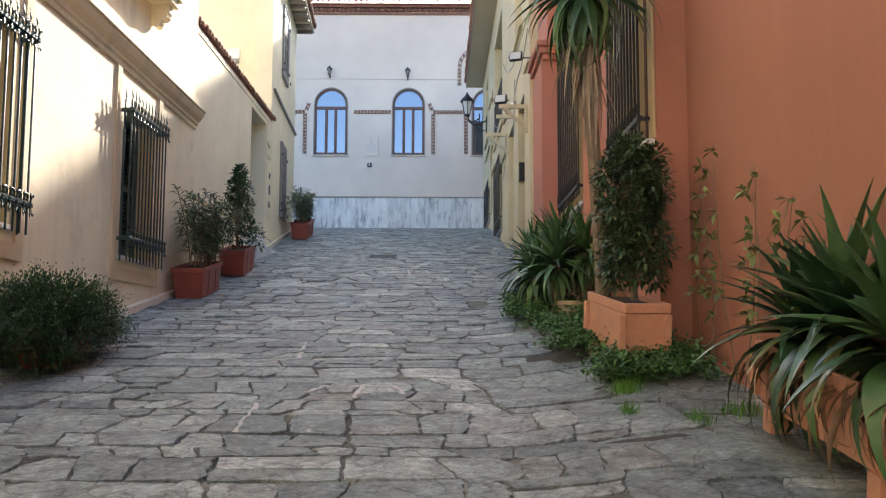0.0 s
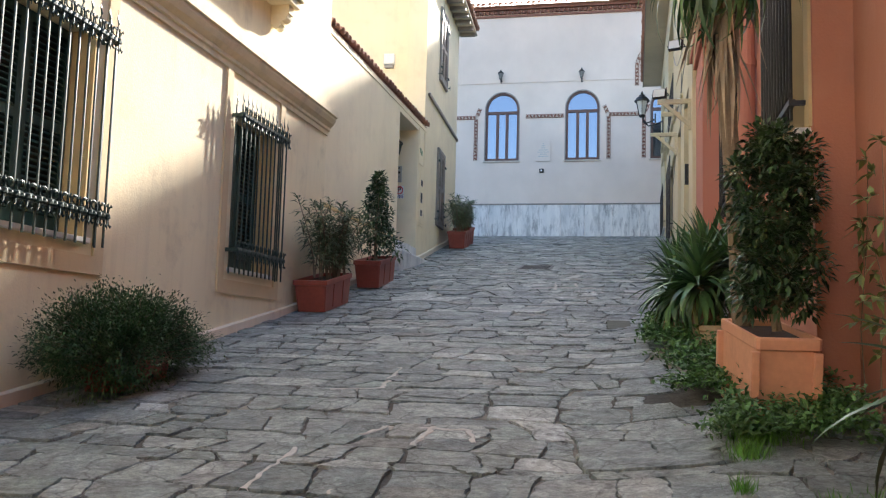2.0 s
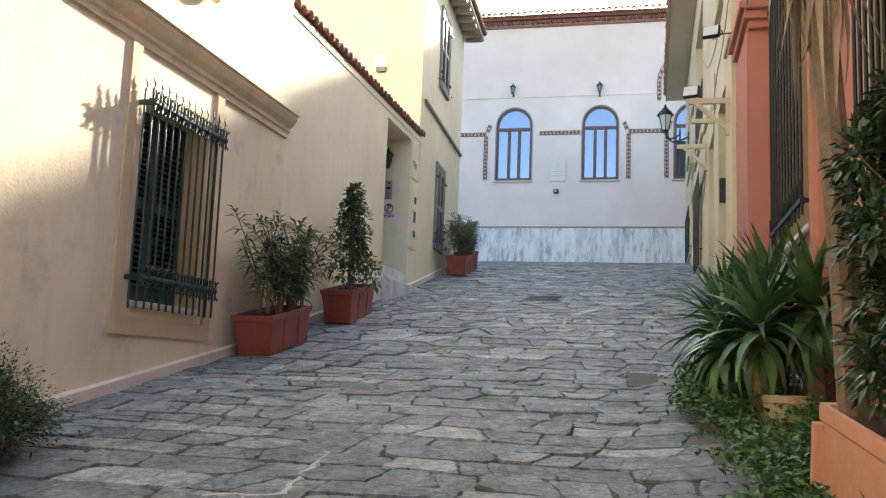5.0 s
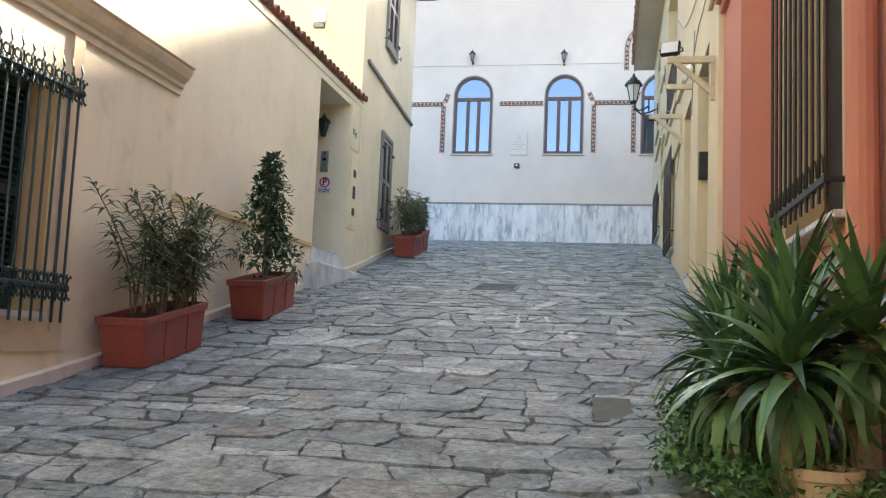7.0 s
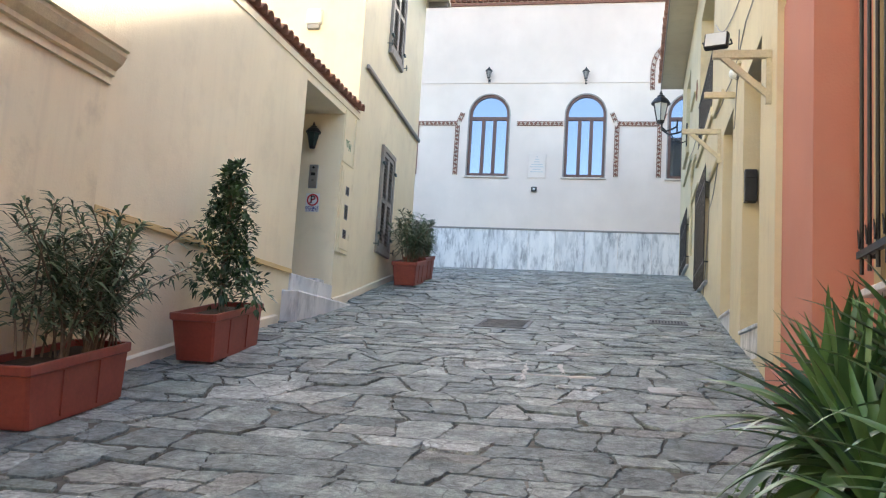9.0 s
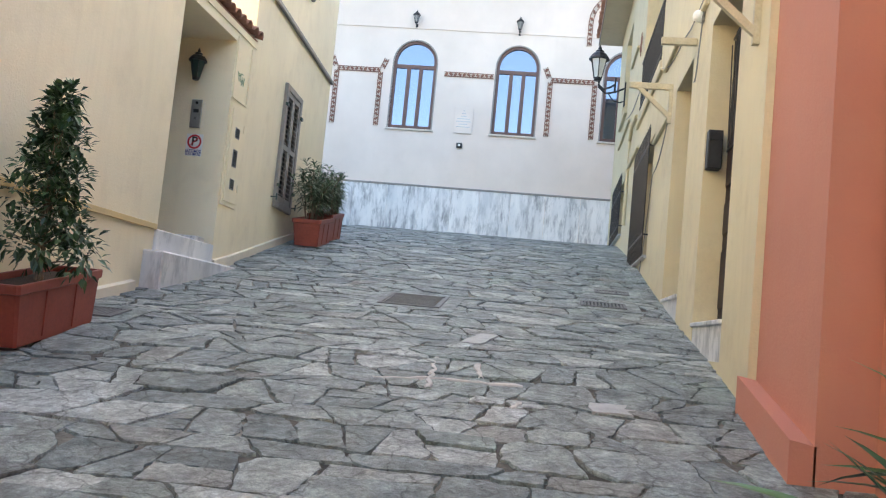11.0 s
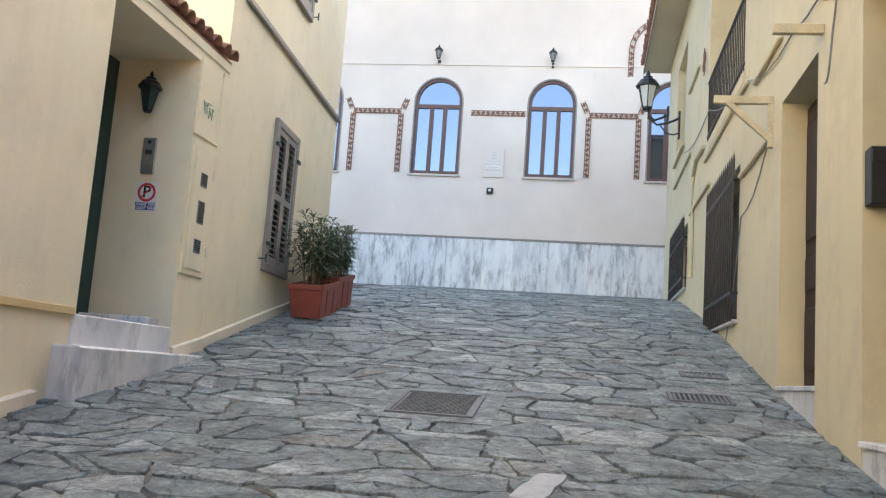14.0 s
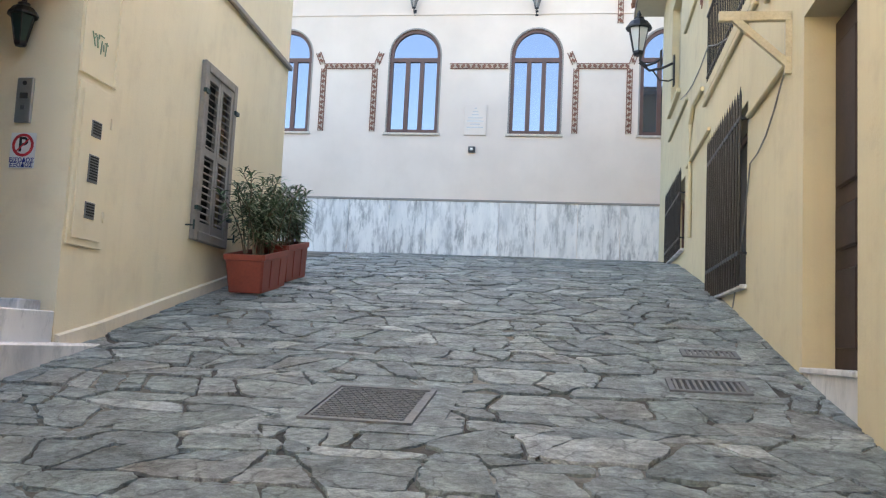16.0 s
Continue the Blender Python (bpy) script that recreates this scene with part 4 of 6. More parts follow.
    for y0, y1, z0, z1 in (uw, upd):
        win = part("window", boxes((RX + 0.12, RX + 0.18, y0, y0 + 0.08, z0, z1), (RX + 0.12, RX + 0.18, y1 - 0.08, y1, z0, z1), (RX + 0.12, RX + 0.18, y0 + 0.08, y1 - 0.08, z1 - 0.08, z1), (RX + 0.12, RX + 0.18, y0 + 0.08, y1 - 0.08, z0, z0 + 0.08)), PALEWOOD, h)
        part("shutter", boxes((RX + 0.13, RX + 0.17, y0 + 0.08, y1 - 0.08, z0 + 0.08, z1 - 0.08)), PALEWOOD, win)
        part("window_sill", boxes((RX - 0.06, RX + 0.12, y0 - 0.08, y1 + 0.08, z0 - 0.07, z0 - 0.002), bevel=0.006), YELLOW, win)
    for a, b, z in ((17.75, 19.3, 6.74), (21.8, 24.0, 7.25), (24.2, 26.8, 8.28), (15.5, 16.0, 7.2), (13.0, 13.7, 7.15), (17.4, 18.6, 7.5), (19.0, 22.3, 7.66), (23.3, 24.6, 9.4)):
        part("string_moulding", boxes((RX - 0.045, RX, a, b, z - 0.025, z + 0.025), bevel=0.01), YELLOW, h)
    # roof with broad eaves
    part("eave_board", boxes((1.82, RX + 0.6, 12.9, 28.95, 11.3, 11.37)), SOFFIT, h)
    part("fascia", boxes((1.80, 1.82, 12.9, 28.97, 11.28, 11.4)), SHUTTER, h)
    bm = bmesh.new()
    v = [bm.verts.new(p) for p in ((1.8, 12.9, 11.4), (10.3, 12.9, 11.4), (10.3, 28.97, 11.4), (1.8, 28.97, 11.4), (6.0, 16.5, 12.4), (6.0, 25.5, 12.4))]
    for f in ((0, 3, 5, 4), (1, 4, 5, 2), (0, 4, 1), (3, 2, 5), (0, 1, 2, 3)):
        bm.faces.new([v[k] for k in f])
    part("roof", bm, TILE, h)
    tile_row(h, (1.74, 13.0, 11.41), (0, 0.185, 0), 86, 0, 14)
    return h


yellow_house()


# ---- the orange house ----
OX, OXN = 2.68, 2.92


def orange_house():
    h = thing("house", (OX, 6, ground_z(6)), "orange and salmon plastered house with black window grilles", "house")
    w1, w2 = (9.5, 11.2, 4.36, 7.0), (6.38, 7.66, 4.36, 7.2)
    part("wall", wall_along_y(OX, 1, 6.2, 13.016, 1.5, 8.6, 0.45, [w1, w2]), SALMON, h)
    part("wall", boxes((OXN, OXN + 0.45, -14, 6.17, -1.5, 8.6)), ORANGE, h)
    part("wall", boxes((OXN + 0.45, 9, -14, -13.6, -2, 8.6), (8.6, 9, -13.6, 12.8, -1, 8.6)), ORANGE, h)
    part("pilaster", boxes((2.41, OX, 11.8, 13.016, 2.5, 6.75)), SALMON, h)
    part("pilaster_cap", boxes((2.42, OX, 11.72, 13.0, 6.75, 6.83), (2.37, OX, 11.66, 13.0, 6.83, 6.92), (2.32, OX, 11.6, 13.0, 6.92, 7.0), bevel=0.01), SALMON, h)
    part("pilaster", boxes((2.5, OX, 11.8, 13.016, 7.0, 8.6)), SALMON, h)
    part("roof", boxes((OX - 0.25, 9.2, -14.2, 12.85, 8.6, 8.8)), TILE, h)
    part("pilaster_foot", sloped_strip(2.3, 2.42, 11.8, 13.01, 0.2), SALMON, h)
    part("wall", boxes((OX - 0.003, OXN + 0.002, 6.17, 6.197, 1.5, 8.6)), ORANGE, h)
    part("plinth", sloped_strip(OXN - 0.03, OXN + 0.02, -14, 6.165, 0.16), SALMON, h)
    for (y0, y1, z0, z1), x in ((w1, 2.565), (w2, 2.575)):
        win = part("window", boxes((OX + 0.25, OX + 0.3, y0, y0 + 0.09, z0, z1), (OX + 0.25, OX + 0.3, y1 - 0.09, y1, z0, z1), (OX + 0.25, OX + 0.3, y0 + 0.09, y1 - 0.09, z0, z0 + 0.09), (OX + 0.25, OX + 0.3, (y0 + y1) / 2 - 0.04, (y0 + y1) / 2 + 0.04, z0 + 0.09, z1)), WINFRAME, h)
        # Pane carries the room's darkness as near-black colour.
        part("pane", boxes((OX + 0.27, OX + 0.28, y0 + 0.09, y1 - 0.09, z0 + 0.09, z1)), DARK, win)
        split("architrave", ((OX - 0.02, OX + 0.25, y0 - 0.15, y0 + 0.004, z0 - 0.02, z1 + 0.2), (OX - 0.02, OX + 0.25, y1 - 0.004, y1 + 0.15, z0 - 0.02, z1 + 0.2), (OX - 0.02, OX + 0.25, y0 + 0.004, y1 - 0.004, z1 - 0.004, z1 + 0.2)), BEIGE, win)
        part("window_sill", boxes((OX - 0.1, OX + 0.25, y0 - 0.12, y1 + 0.12, z0 - 0.07, z0 - 0.022), bevel=0.008), MARBLE, win)
        part("apron", boxes((OX - 0.012, OX, y0 - 0.16, y1 + 0.16, z0 - 0.16, z0 - 0.072)), SALMON, win)
        n = 11
        bm = bmesh.new()
        tube(bm, (0, 0, 0), (0, 0, z1 - z0 + 0.1), 0.012, seg=6)
        me = bpy.data.meshes.new("bar")
        bm.to_mesh(me)
        bm.free()
        me.materials.append(BLACK)
        for k in range(n):
            ob = part("bar", me, None, win)
            ob.location = (x, y0 - 0.02 + (y1 - y0 + 0.04) * k / (n - 1), z0 + 0.05)
        for zz in (z0 + 0.16, z1 - 0.3):
            part("rail", boxes((x - 0.02, x + 0.02, y0 - 0.06, y1 + 0.06, zz - 0.02, zz + 0.02), (x, OX, y0 - 0.05, y0 - 0.02, zz - 0.015, zz + 0.015), (x, OX, y1 + 0.02, y1 + 0.05, zz - 0.015, zz + 0.015)), BLACK, win)
        bm = bmesh.new()
        for k in range(n):
            yc = y0 - 0.02 + (y1 - y0 + 0.04) * k / (n - 1)
            for s in (-1, 1):
                tube(bm, (x - 0.012, yc, z0 + 0.2), (x - 0.014, yc + s * 0.035, z0 + 0.31), 0.009, 0.004, 5)
        tagged(part("scroll_band", bm, BLACK, win), kind="stuff")
    # painted downpipe
    bm = bmesh.new()
    tube(bm, (OX - 0.09, 8.82, 2.9), (OX - 0.09, 8.82, 8.55), 0.078, seg=14)
    for z in (3.6, 5.55, 7.4):
        tube(bm, (OX - 0.09, 8.82, z), (OX - 0.09, 8.82, z + 0.06), 0.09, seg=14)
    part("downpipe", bm, SALMON, h)
    return h


orange_house()
# Unseen wall, added across the lane to cut sky light on the near paving.
sky_blocker = thing("house", (0, -11, ground_z(-11)), "unseen plain plastered wall added to block light from the lower lane", "house")
part("wall", boxes((-2.4, 2.8, -11.4, -11, -3, 8.2)), CREAM2, sky_blocker)


# ---- planters and plants ----
def rect_rings(bm, rings):
    """Rings of (half x, half y, z), bevelled corners, closed at the first and the last ring."""
    rows = []
    for hx, hy, z in rings:
        c = min(hx, hy) * 0.1
        pts = [(hx - c, -hy), (hx, -hy + c), (hx, hy - c), (hx - c, hy), (-hx + c, hy), (-hx, hy - c), (-hx, -hy + c), (-hx + c, -hy)]
        rows.append([bm.verts.new((x, y, z)) for x, y in pts])
    for a, b in zip(rows, rows[1:]):
        for k in range(8):
            bm.faces.new((a[k], a[(k + 1) % 8], b[(k + 1) % 8], b[k]))
    bm.faces.new(rows[0][::-1])
    bm.faces.new(rows[-1])


def planter(m, w, ln, hgt, mat, label, group="", ribs=True):
    """A long tapered box planter with a lipped rim, built upright at the origin and set at the pose m."""
    p = thing("planter", (0, 0, 0), label, "planter", group)
    a, b = w / 2, ln / 2
    bm = bmesh.new()
    rect_rings(bm, [(a * 0.8, b * 0.9, 0), (a * 0.81, b * 0.905, 0.02), (a * 0.93, b * 0.965, hgt - 0.06)])
    part("body", bm, mat, p)
    bm = bmesh.new()
    rect_rings(bm, [(a * 0.93, b * 0.965, hgt - 0.065), (a, b, hgt - 0.055), (a * 1.01, b * 1.005, hgt - 0.008), (a, b, hgt), (a * 0.88, b * 0.94, hgt), (a * 0.86, b * 0.93, hgt - 0.05)])
    part("rim", bm, mat, p)
    bm = bmesh.new()
    rect_rings(bm, [(a * 0.85, b * 0.925, hgt - 0.07), (a * 0.85, b * 0.925, hgt - 0.042)])
    part("soil", bm, SOIL, p)
    if ribs:
        for k in (-1, 1):
            for s in (-1, 1):
                bm = bmesh.new()
                yc, xa, xb = k * b * 0.35, s * a * 0.815, s * a * 0.93
                v = [bm.verts.new(q) for q in ((xa, yc - 0.012, 0.03), (xa, yc + 0.012, 0.03), (xb, yc + 0.012, hgt - 0.07), (xb, yc - 0.012, hgt - 0.07),
                                                (xa + s * 0.008, yc - 0.008, 0.03), (xa + s * 0.008, yc + 0.008, 0.03), (xb + s * 0.008, yc + 0.008, hgt - 0.07), (xb + s * 0.008, yc - 0.008, hgt - 0.07))]
                for f in ((4, 5, 6, 7), (0, 1, 5, 4), (1, 2, 6, 5), (2, 3, 7, 6), (3, 0, 4, 7)):
                    bm.faces.new([v[i] for i in f])
                part("rib", bm, mat, p)
    p.matrix_basis = m
    return p


def leaf_cloud(name, rows, mat, bend=0.25):
    """Leaves as folded blades: rows of (base, direction, length, width)."""
    vs, fs = [], []
    rng = random.Random(len(rows))
    for base, d, ln, wd in rows:
        d = d.normalized()
        s = d.cross(Vector((rng.uniform(-0.4, 0.4), rng.uniform(-0.4, 0.4), 1)))
        s = s.normalized() if s.length > 0.01 else Vector((1, 0, 0))
        n = s.cross(d)
        sag = Vector((0, 0, -bend * ln))
        b = len(vs)
        mid = base + d * ln * 0.45 + sag * 0.2
        vs += [base, mid + s * wd / 2 + n * wd * 0.15, mid, mid - s * wd / 2 + n * wd * 0.15, base + d * ln + sag]
        fs += [(b, b + 1, b + 2), (b, b + 2, b + 3), (b + 1, b + 4, b + 2), (b + 2, b + 4, b + 3)]
    return mesh_of(name, vs, fs, mat)


def oleander(at, spread, height, seed, label):
    rng = random.Random(seed)
    p = thing("oleander", at, label, "shrub", "oleanders in planters")
    rows = []
    for k in range(34 if spread > 0.55 else 21):
        a = rng.uniform(0, 6.28)
        base = Vector(at) + Vector((rng.uniform(-0.08, 0.08), rng.uniform(-0.75, 0.75) * spread, 0))
        out = Vector((math.cos(a) * 0.62, math.sin(a), 0)) * spread * rng.uniform(0.3, 1.3)
        h = height * rng.uniform(0.5, 0.95)
        pts = [base + out * t * t + Vector((rng.uniform(-0.015, 0.015), rng.uniform(-0.015, 0.015), h * t)) for t in (0, 0.25, 0.5, 0.75, 1)]
        bm = bmesh.new()
        bent_stem(bm, pts, 0.009, 0.004)
        part("stem", bm, BARK, p)
        for q in range(62):
            t = 0.22 + 0.78 * (q / 61) ** 0.8
            i = min(3, int(t * 4))
            pos = pts[i].lerp(pts[i + 1], t * 4 - i)
            b = rng.uniform(0, 6.28)
            up = rng.uniform(-0.05, 0.9) + (0.7 if t > 0.9 else 0)
            rows.append((pos, Vector((math.cos(b), math.sin(b), up)), rng.uniform(0.13, 0.22), rng.uniform(0.018, 0.028)))
    tagged(part("foliage", leaf_cloud("foliage", rows, OLEAF, 0.5), None, p), kind="stuff")


def leafy_shrub(at, rx, height, seed, label, mat, leaf, count, clumps=26, name="shrub", cone=True):
    """A shrub of branches that end in clumps of small leaves, with gaps between."""
    rng = random.Random(seed)
    p = thing(name, at, label, "shrub")
    rows = []
    bm = bmesh.new()
    at = Vector(at)
    for s in range(4):
        lean = Vector((rng.uniform(-0.12, 0.12), rng.uniform(-0.12, 0.12), height * rng.uniform(0.7, 0.97)))
        pts = [at + Vector((lean.x * t + rng.uniform(-0.02, 0.02), lean.y * t + rng.uniform(-0.02, 0.02), lean.z * t)) for t in (0, 0.3, 0.6, 1)]
        bent_stem(bm, pts, 0.014, 0.004, 6)
    for k in range(clumps):
        t = 0.12 + 0.88 * (k + rng.random()) / clumps
        r = rx * ((1.16 - t) ** 0.95 * (1.25 if k % 5 == 0 else 1.0) if cone else (0.55 + 0.6 * math.sin(math.pi * min(1, t * 0.9)))) * rng.uniform(0.35, 1.0)
        a = k * 2.4 + rng.uniform(-0.5, 0.5)
        c = at + Vector((math.cos(a) * r, math.sin(a) * r, height * t))
        bent_stem(bm, [at + Vector((0, 0, height * t * 0.75)), c], 0.006, 0.003, 4)
        for q in range(count // clumps):
            d = Vector((rng.gauss(0, 1), rng.gauss(0, 1), rng.gauss(0.25, 1))).normalized()
            pos = c + d * (rng.random() ** 0.5) * rx * (0.55 - 0.3 * t if cone else 0.4)
            rows.append((pos, d + Vector((0, 0, rng.uniform(-0.4, 0.5))), leaf * rng.uniform(0.7, 1.25), leaf * rng.uniform(0.4, 0.6)))
    part("stem", bm, BARK, p)
    tagged(part("foliage", leaf_cloud(name + "_foliage", rows, mat), None, p), kind="stuff")


def soft_bush(at, rx, ry, rz, seed):
    rng = random.Random(seed)
    p = thing("bush", at, "dense dark green soft-leaved bush spilling over its pot", "bush")
    at = Vector(at)
    rows = []
    bm = bmesh.new()
    for k in range(260):
        d = Vector((rng.gauss(0, 1), rng.gauss(0, 1), rng.gauss(0.4, 0.7))).normalized()
        lump = 0.86 + 0.22 * noise.noise(d * 3.1 + Vector((seed, 0, 0)))
        tip = at + Vector((d.x * rx, d.y * ry, d.z * rz)) * lump * rng.uniform(0.86, 1.0)
        root = at + Vector((rng.uniform(-0.1, 0.1), rng.uniform(-0.15, 0.15), -0.1))
        tube(bm, root, tip, 0.004, 0.002, 4, cap=False)
        for q in range(140):
            t = 1 - 0.5 * rng.random() ** 1.6
            pos = root.lerp(tip, t) + Vector((rng.gauss(0, 0.05), rng.gauss(0, 0.06), rng.gauss(0, 0.045)))
            rows.append((pos, d + Vector((rng.gauss(0, 0.6), rng.gauss(0, 0.6), rng.gauss(0.3, 0.5))), rng.uniform(0.026, 0.05), rng.uniform(0.009, 0.015)))
    part("stem", bm, BARK, p)
    tagged(part("foliage", leaf_cloud("bush_foliage", rows, BLEAF), None, p), kind="stuff")


def sword_mesh(name, ln, wd, arch, fold, mat, twist=0.0):
    """A long sword leaf that leaves the origin along +x and sags by arch."""
    vs, fs = [], []
    n = 8
    for k in range(n + 1):
        t = k / n
        w = wd * (0.55 + 0.45 * math.sin(math.pi * min(1, t * 1.35 + 0.12))) * (1 - max(0, (t - 0.45) / 0.55) ** 1.7)
        ang = -arch * t * 1.25
        if k == 0:
            p = Vector((0, 0, 0))
        else:
            p = p + Vector((math.cos(ang), 0, math.sin(ang))) * ln / n
        tw = twist * t
        for s in (-1, 0, 1):
            vs.append(p + Vector((0, s * w / 2 * math.cos(tw), abs(s) * fold * w + s * w / 2 * math.sin(tw))))
    for k in range(n):
        a = k * 3
        fs += [(a, a + 1, a + 4, a + 3), (a + 1, a + 2, a + 5, a + 4)]
    return mesh_of(name, vs, fs, mat, True)


SWORD = [sword_mesh("leaf", 0.85, 0.125, a, f, ALEAF, t) for a, f, t in ((0.25, 0.22, 0.1), (0.6, 0.2, -0.2), (1.0, 0.18, 0.3), (1.5, 0.16, -0.3), (1.9, 0.15, 0.4))]
SWORD_Y = [sword_mesh("leaf", 0.8, 0.1, a, 0.2, YLEAF, t) for a, t in ((0.9, 0.2), (1.6, -0.3))]
SWORD_DRY = [sword_mesh("dry_leaf", 0.62, 0.045, a, 0.45, DRY, t) for a, t in ((1.6, 1.0), (2.3, -1.2), (1.2, 0.6))]
# Broader leaves in the shade-darkened green, for the near agave.
SWORD_SHADED = [sword_mesh("leaf", 0.88, 0.16, a, f, SHADED_LEAF, t) for a, f, t in ((0.25, 0.22, 0.1), (0.6, 0.2, -0.2), (1.0, 0.18, 0.3), (1.5, 0.16, -0.3), (1.9, 0.15, 0.4))]
STRAW = [sword_mesh("dry_leaf", 0.7, 0.034, a, 0.3, STRAWLEAF, t) for a, t in ((0.12, 0.5), (0.3, -0.6), (0.5, 0.3))]
THIN = [sword_mesh("leaf", 0.85, 0.072, a, 0.25, ALEAF, t) for a, t in ((0.5, 0.1), (1.0, -0.2), (1.5, 0.2), (1.9, -0.2))]


def rosette(p, at, n, scale, rng, low=-25, high=88, meshes=SWORD, dry=0, face=None):
    for k in range(n):
        t = (k + rng.random()) / n
        el = low + (high - low) * t ** 0.85
        az = k * 137.5 + rng.uniform(-18, 18)
        i = min(len(meshes) - 1, max(0, int((1 - t) * len(meshes) + rng.uniform(-0.6, 0.6))))
        me = meshes[i] if rng.random() > 0.06 else rng.choice(SWORD_Y)
        ob = part("leaf", me, None, p)
        s = scale * rng.uniform(0.75, 1.1) * (0.75 + 0.25 * math.cos(radians(el - 30)))
        ob.matrix_basis = pose(*(Vector(at) + Vector((0, 0, 0.14 * t))), 0, 0, az) @ pose(0, 0, 0, rng.uniform(-15, 15), -el, 0) @ Matrix.Scale(s, 4)
    for k in range(dry):
        ob = part("dry_leaf", rng.choice(SWORD_DRY), None, p)
        az = rng.uniform(0, 360)
        ob.matrix_basis = pose(*at, 0, 0, az) @ pose(0, 0, -0.03, rng.uniform(-30, 30), rng.uniform(0, 45), 0) @ Matrix.Scale(scale * rng.uniform(0.6, 1.0), 4)


SLOPE = 9.6
# three terracotta troughs along the cream walls
planter(pose(-2.21, 10.93, ground_z(10.93) + 0.005, SLOPE, 0, 2), 0.42, 1.12, 0.38, TERRA, "long terracotta-red plastic planter tied with wire", "terracotta planters")
oleander((-2.16, 10.93, ground_z(10.93) + 0.34), 0.62, 1.06, 4, "leggy oleander with narrow grey-green leaves")
planter(pose(-2.19, 13.1, ground_z(13.1) + 0.005, SLOPE, 0, 3), 0.4, 1.1, 0.39, TERRA, "long terracotta-red plastic planter on the paving", "terracotta planters")
leafy_shrub((-2.2, 13.1, ground_z(13.1) + 0.34), 0.31, 1.3, 8, "upright glossy dark green shrub in a terracotta planter", SLEAF, 0.078, 2100, 33)
planter(pose(-2.32, 20.1, ground_z(20.1) + 0.005, SLOPE, 0, 2), 0.42, 0.85, 0.38, TERRA, "terracotta-red plastic planter beside the shuttered window", "terracotta planters")
oleander((-2.32, 20.1, ground_z(20.1) + 0.34), 0.48, 0.88, 11, "bushy oleander in a terracotta planter")
planter(pose(-2.38, 21.0, ground_z(21.0) + 0.005, SLOPE, 0, 1), 0.4, 0.8, 0.40, TERRA, "terracotta-red plastic planter behind another", "terracotta planters")
oleander((-2.34, 21.0, ground_z(21.0) + 0.36), 0.44, 0.8, 17, "bushy oleander in a terracotta planter")
# the round bush in its low pot
planter(pose(-2.05, 6.3, ground_z(6.3) + 0.005, 8, 0, 0), 0.36, 0.7, 0.2, TERRA, "low dark red planter hidden beneath a bush")
soft_bush((-2.04, 6.25, ground_z(6.25) + 0.29), 0.5, 1.08, 0.48, 3)


def square_planter(m, w, ln, hgt, label):
    p = thing("planter", (0, 0, 0), label, "planter", "pale orange planters")
    a, b = w / 2, ln / 2
    bm = bmesh.new()
    rect_rings(bm, [(a * 0.9, b * 0.9, 0.05), (a * 0.93, b * 0.93, 0.09), (a * 0.965, b * 0.965, hgt - 0.06)])
    part("body", bm, TERRA_PALE, p)
    bm = bmesh.new()
    rect_rings(bm, [(a * 0.96, b * 0.96, hgt - 0.07), (a, b, hgt - 0.06), (a * 1.005, b * 1.005, hgt - 0.01), (a, b, hgt), (a * 0.88, b * 0.88, hgt), (a * 0.87, b * 0.87, hgt - 0.04)])
    part("rim", bm, TERRA_PALE, p)
    bm = bmesh.new()
    rect_rings(bm, [(a * 0.86, b * 0.86, hgt - 0.08), (a * 0.86, b * 0.86, hgt - 0.035)])
    part("soil", bm, SOIL, p)
    for sx in (-1, 1):
        for sy in (-1, 1):
            part("foot", boxes((sx * a * 0.72 - 0.05, sx * a * 0.72 + 0.05, sy * b * 0.72 - 0.05, sy * b * 0.72 + 0.05, -0.06, 0.052)), TERRA_PALE, p)
            part("corner_strip", boxes((sx * a * 0.955 - 0.035, sx * a * 0.955 + 0.008, sy * b * 0.955 - 0.035, sy * b * 0.955 + 0.008, 0.1, hgt - 0.072), bevel=0.004), TERRA_PALE, p)
    p.matrix_basis = m
    return p


square_planter(pose(2.33, 5.86, ground_z(5.86, 2.3) + 0.05, 8.5, 0, 6.5), 0.34, 0.92, 0.42, "pale orange oblong planter standing among weeds")
leafy_shrub((2.38, 5.72, 3.02), 0.23, 1.14, 21, "tall dark glossy-leaved shrub in an oblong planter", SLEAF, 0.056, 6600, 60, cone=False)


def yucca():
    rng = random.Random(9)
    p = thing("yucca", (2.24, 6.2, 3.05), "tall yucca with brown trunk and hanging dry leaves", "tree")
    bm = bmesh.new()
    bent_stem(bm, [Vector(q) for q in ((2.24, 6.2, 2.95), (2.22, 6.2, 3.5), (2.18, 6.19, 4.2), (2.13, 6.17, 4.9), (2.1, 6.15, 5.55))], 0.06, 0.05, 9)
    part("trunk", bm, BARK, p)
    rosette(p, (2.1, 6.15, 5.42), 150, 1.0, rng, -70, 80, THIN)
    for k in range(75):
        ob = part("dry_leaf", rng.choice(STRAW), None, p)
        z = rng.uniform(4.85, 5.45)
        ob.matrix_basis = pose(2.13, 6.17, z, 0, 0, rng.uniform(0, 360)) @ pose(0.05, 0, 0, rng.uniform(-20, 20), rng.uniform(62, 86), 0) @ Matrix.Scale(rng.uniform(0.7, 1.15), 4)


yucca()


